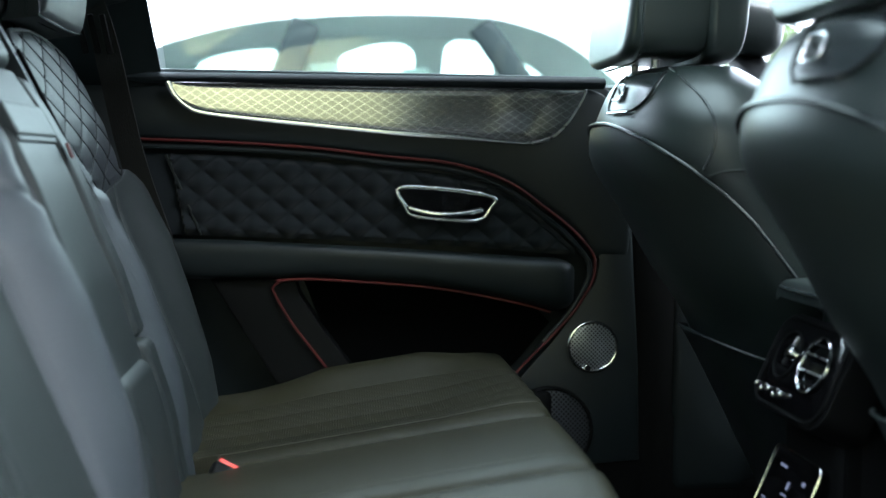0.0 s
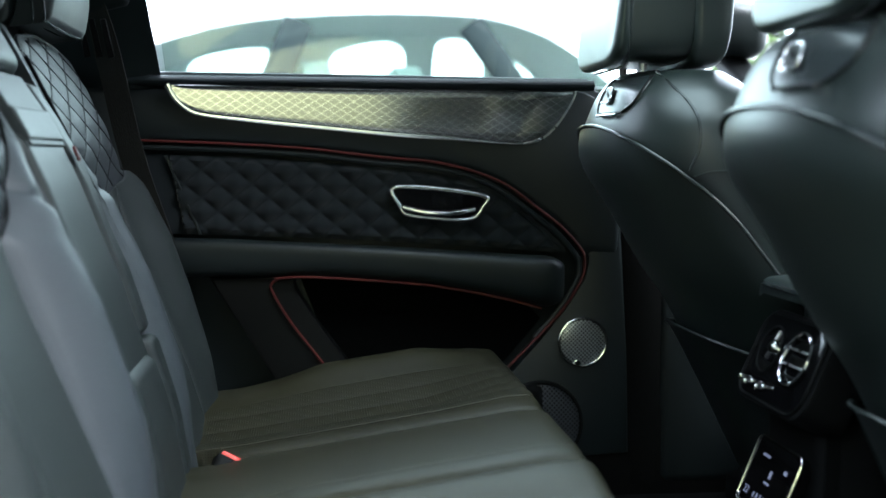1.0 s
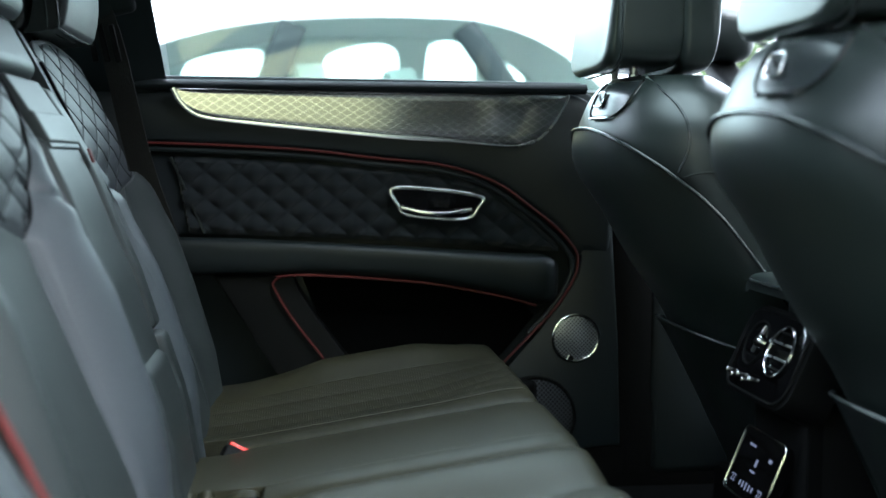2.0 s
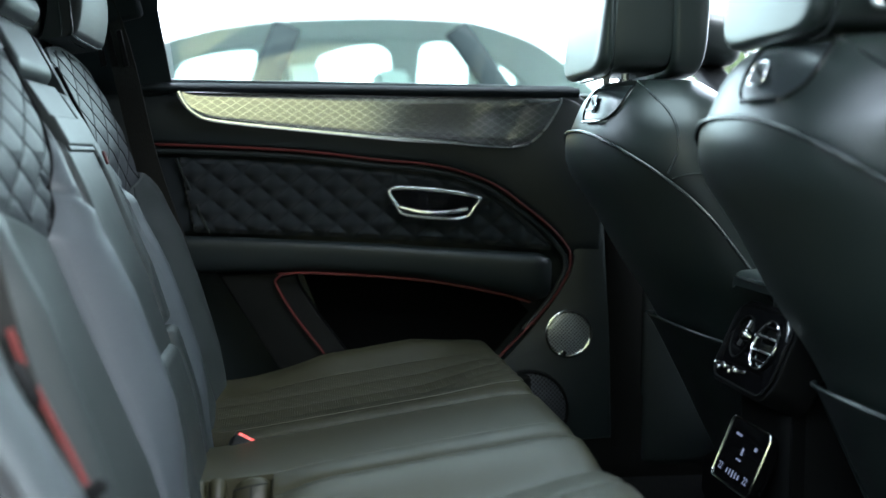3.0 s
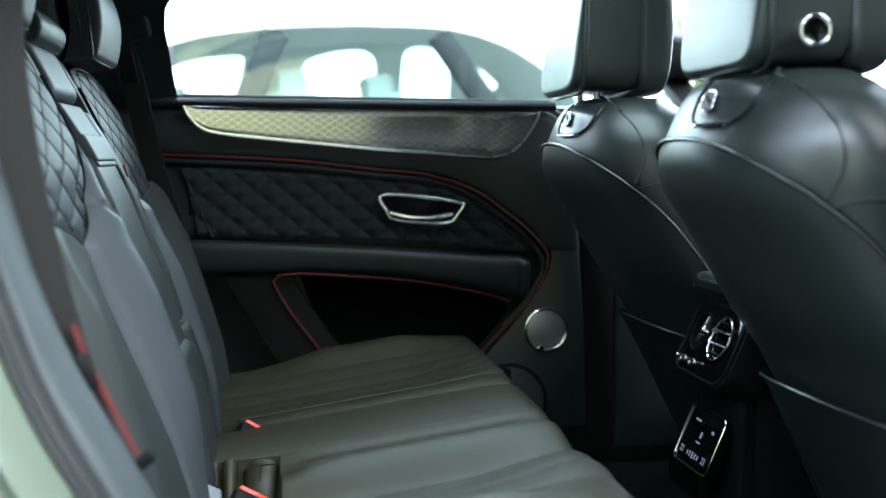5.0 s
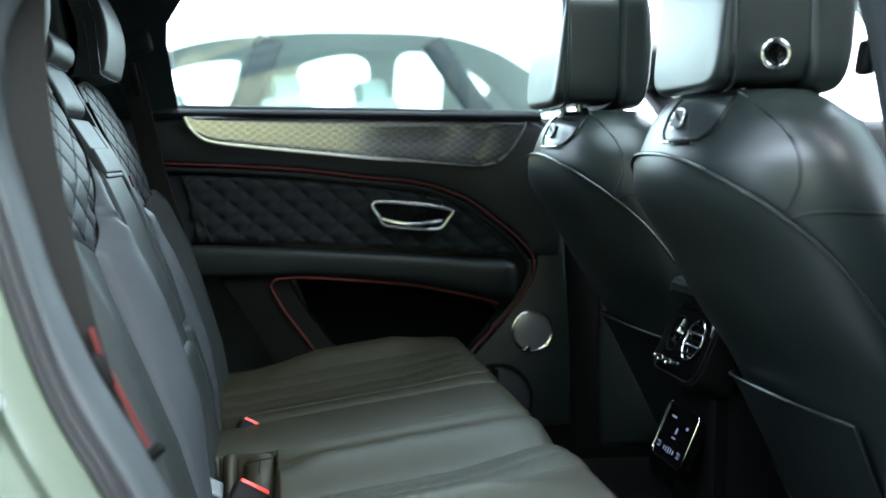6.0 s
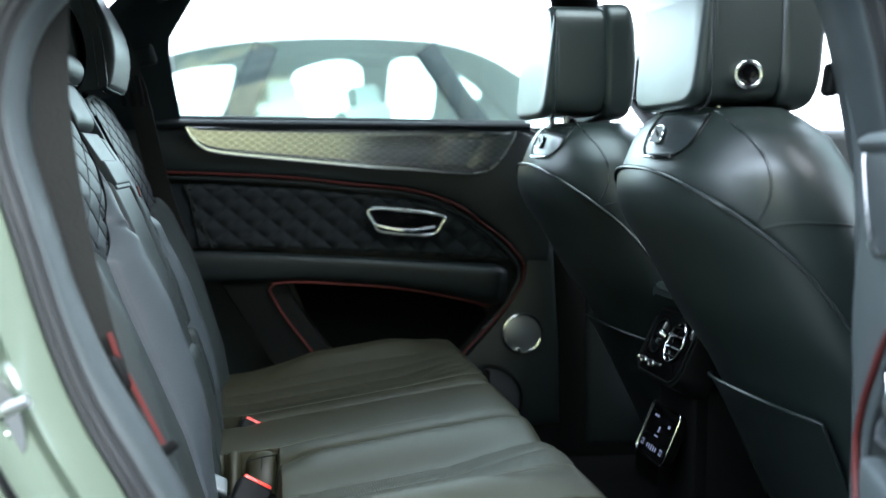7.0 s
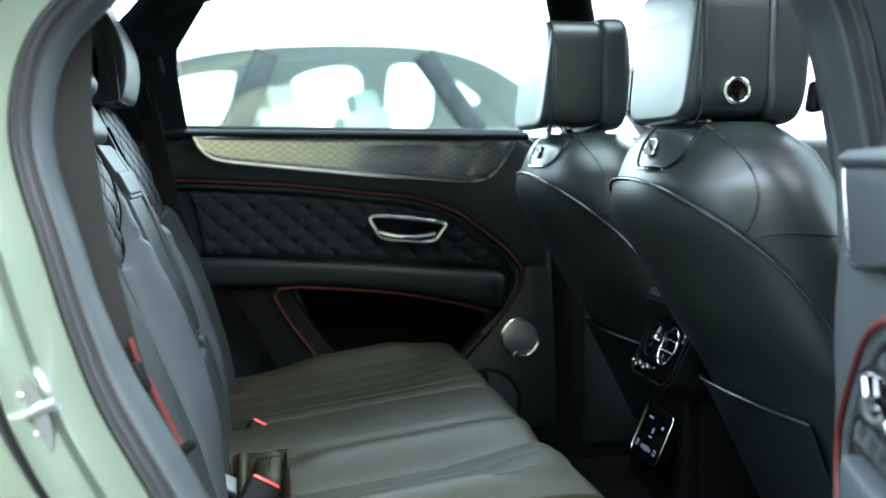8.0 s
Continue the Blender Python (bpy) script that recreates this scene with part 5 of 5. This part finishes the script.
for near in (True, False):
    sg = 1 if near else -1
    # painted frame above the windows
    def cant(u, v, near=near):
        p = dlo[int(round(u * (len(dlo) - 1)))]
        return (p.x, car_y(p.z, near), p.z + 0.032 * v)
    part("cant_rail", sheet(cant, [i / (len(dlo) - 1) for i in range(len(dlo))], [0, 0.5, 1]), WHITEPAINT, CAR)
    def lower(u, v, near=near):
        z = 0.38 + (BELT - 0.38) * v
        bulge = 0.10 * math.sin(math.pi * min(1, v * 1.02)) ** 0.6
        x = -2.1 + 4.9 * u
        return (x, (CY0 - bulge) if near else (CY1 + bulge), z - 0.10 * max(0, abs(u - 0.45) - 0.35) * (v ** 2) * 4)
    part("body_side", sheet(lower, [i / 24 for i in range(25)], [i / 16 for i in range(17)]), WHITEPAINT, CAR, "white painted body side")
    def pane_f(u, v, near=near):
        p = dlo[int(round(u * (len(dlo) - 1)))]
        z = BELT - 0.01 + (p.z - BELT + 0.01) * v
        return (p.x, car_y(z, near) + 0.012 * sg, z)
    pn = part("side_window", sheet(pane_f, [i / (len(dlo) - 1) for i in range(len(dlo))], [i / 6 for i in range(7)]), TINTED, CAR, "tinted side glass")
    pn.visible_shadow = False
    for xa, xb, w in (((-0.235, -0.055, 0.075), (1.11, 0.795, 0.07)) if near else ()):
        pts = [(xa + (xb - xa) * t, car_y(1.39 + 0.47 * t, near) + 0.004 * sg, 1.39 + 0.47 * t) for t in (0, 0.25, 0.5, 0.75, 0.94)]
        part("window_pillar", tube(pts, w, 12, flat=0.35, up=(0, 1, 0)), PILLARBLACK, CAR, "dark window pillar")
part("bonnet", sheet(lambda u, v: (1.70 + 1.0 * u, CY0 + (CY1 - CY0) * v, BELT - 0.25 * u * u + 0.03 * math.sin(math.pi * v)), [i / 8 for i in range(9)], [i / 8 for i in range(9)]), WHITEPAINT, CAR)
part("tail", sheet(lambda u, v: (-1.25 - 0.85 * u, CY0 + (CY1 - CY0) * v, BELT - 0.2 * u * u), [i / 8 for i in range(9)], [i / 8 for i in range(9)]), WHITEPAINT, CAR)
part("cabin_floor", box((3.6, 1.5, 0.05), (0.3, 5.02, 0.55), 0.02), HARDBLACK, CAR)
for x in (-1.25, 2.0):
    for y in (CY0 + 0.05, CY1 - 0.05):
        W = part("wheel", disc((x, y, GROUND + 0.37), 0.37, 0.22, (0, -1 if y < 5 else 1, 0), 40, 0.05), RUBBER, CAR, "black tyre")
        part("rim", disc((x, y - 0.225 if y < 5 else y + 0.225, GROUND + 0.37), 0.26, 0.01, (0, -1 if y < 5 else 1, 0), 32, 0.004), SATIN, W)
# lining of its far side, with the openings of four windows
def loop_edges(bm, pts):
    vs = [bm.verts.new((p.x, car_y(p.z, False) - 0.03, p.z)) for p in pts]
    return [bm.edges.new((vs[i], vs[(i + 1) % len(vs)])) for i in range(len(vs))]


lin = bmesh.new()
edges = loop_edges(lin, [Vector((p.x, 0, p.z)) for p in dlo] + [Vector((1.60, 0, 1.30)), Vector((-1.30, 0, 1.30))])
for hole in (((-0.74, 1.49), (-0.74, 1.68), (-0.60, 1.755), (-0.31, 1.795), (-0.275, 1.74), (-0.36, 1.49), (-0.50, 1.44)),
             ((0.115, 1.752), (0.174, 1.790), (0.307, 1.828), (0.433, 1.842), (0.508, 1.826), (0.555, 1.775), (0.560, 1.66), (0.54, 1.48), (0.30, 1.44), (0.12, 1.50), (0.10, 1.65)),
             ((0.742, 1.48), (0.738, 1.78), (0.767, 1.845), (0.836, 1.866), (0.914, 1.862), (0.966, 1.82), (1.04, 1.73), (1.03, 1.48), (0.88, 1.44)),
             ((1.17, 1.775), (1.23, 1.742), (1.33, 1.672), (1.36, 1.62), (1.29, 1.61), (1.21, 1.66))):
    edges += loop_edges(lin, smoothed([(x, 0, z) for x, z in hole], 4, True))
bmesh.ops.triangle_fill(lin, use_beauty=True, edges=edges)
bmesh.ops.solidify(lin, geom=lin.faces[:], thickness=0.04)
part("far_lining", lin, CABINGREY, CAR, "pale grey lining round the far windows", smooth=False)
for x, y, h in ((0.06, 4.8, 0.0), (0.06, 5.2, -0.02), (0.56, 4.8, -0.02), (0.56, 5.2, -0.02), (-0.62, 4.9, -0.10)):
    ST_ = part("cabin_seat", pad(lambda u, v: (x + 0.17 - 0.07 * v, y - 0.22 + 0.44 * u, 0.95 + (0.62 + h) * v), 0.44, 0.62, 8, 8, (1, 0, 0.2), 0.22, 0.06), TAUPE, CAR, "pale grey leather seat")
    part("cabin_headrest", pad(lambda u, v: (x + 0.06 - 0.02 * v, y - 0.13 + 0.26 * u, 1.53 + h + 0.14 * v), 0.26, 0.14, 6, 6, (1, 0, 0.1), 0.11, 0.045), TAUPE, ST_)

# ---- tree far beyond the front window ----
LEAF = material("green leaves", (0.07, 0.11, 0.03), 0.6, vary=0.35, vary_scale=3)
BARK = material("grey bark", (0.12, 0.10, 0.08), 0.9, grain=0.6, grain_scale=60, vary=0.3)
TX, TY = 3.10, 6.5
TR = thing("tree", "small leafy green tree standing beyond the parked car", "tree", (TX, TY, GROUND))
trunk = [(TX + 0.03 * math.sin(3 * i / 8), TY, GROUND + 1.85 * i / 8) for i in range(9)]
tb = bmesh.new()
for i in range(8):
    tube(trunk[i:i + 2], 0.045 * (1 - 0.06 * i), 9, bm=tb)
part("trunk", tb, BARK, TR)
for k in range(7):
    an = 2.4 * k
    part("limb", tube(smoothed([(TX, TY, 1.25 + 0.08 * k), (TX + 0.12 * math.cos(an), TY + 0.12 * math.sin(an), 1.48 + 0.08 * k), (TX + 0.26 * math.cos(an), TY + 0.26 * math.sin(an), 1.62 + 0.09 * k)], 4), 0.012, 6), BARK, TR)
rnd = random.Random(5)
lb = bmesh.new()
for k in range(1500):
    an, r, h = rnd.uniform(0, 2 * math.pi), rnd.random() ** 0.5, rnd.uniform(-1, 1)
    wide = (0.34 + 0.06 * math.sin(3 * an) + 0.05 * math.sin(5 * h + an)) * math.sqrt(max(0.05, 1 - 0.85 * h * h))
    c = Vector((TX + r * wide * math.cos(an), TY + r * wide * math.sin(an), 1.86 + 0.36 * h))
    q = Euler((rnd.uniform(0, 6), rnd.uniform(0, 6), rnd.uniform(0, 6))).to_matrix()
    lb.faces.new([lb.verts.new(c + q @ Vector(p)) for p in ((-0.035, 0, 0), (0, -0.018, 0.005), (0.04, 0, 0), (0, 0.018, 0.005))])
part("crown", lb, LEAF, TR, "loose crown of small leaves", smooth=False)
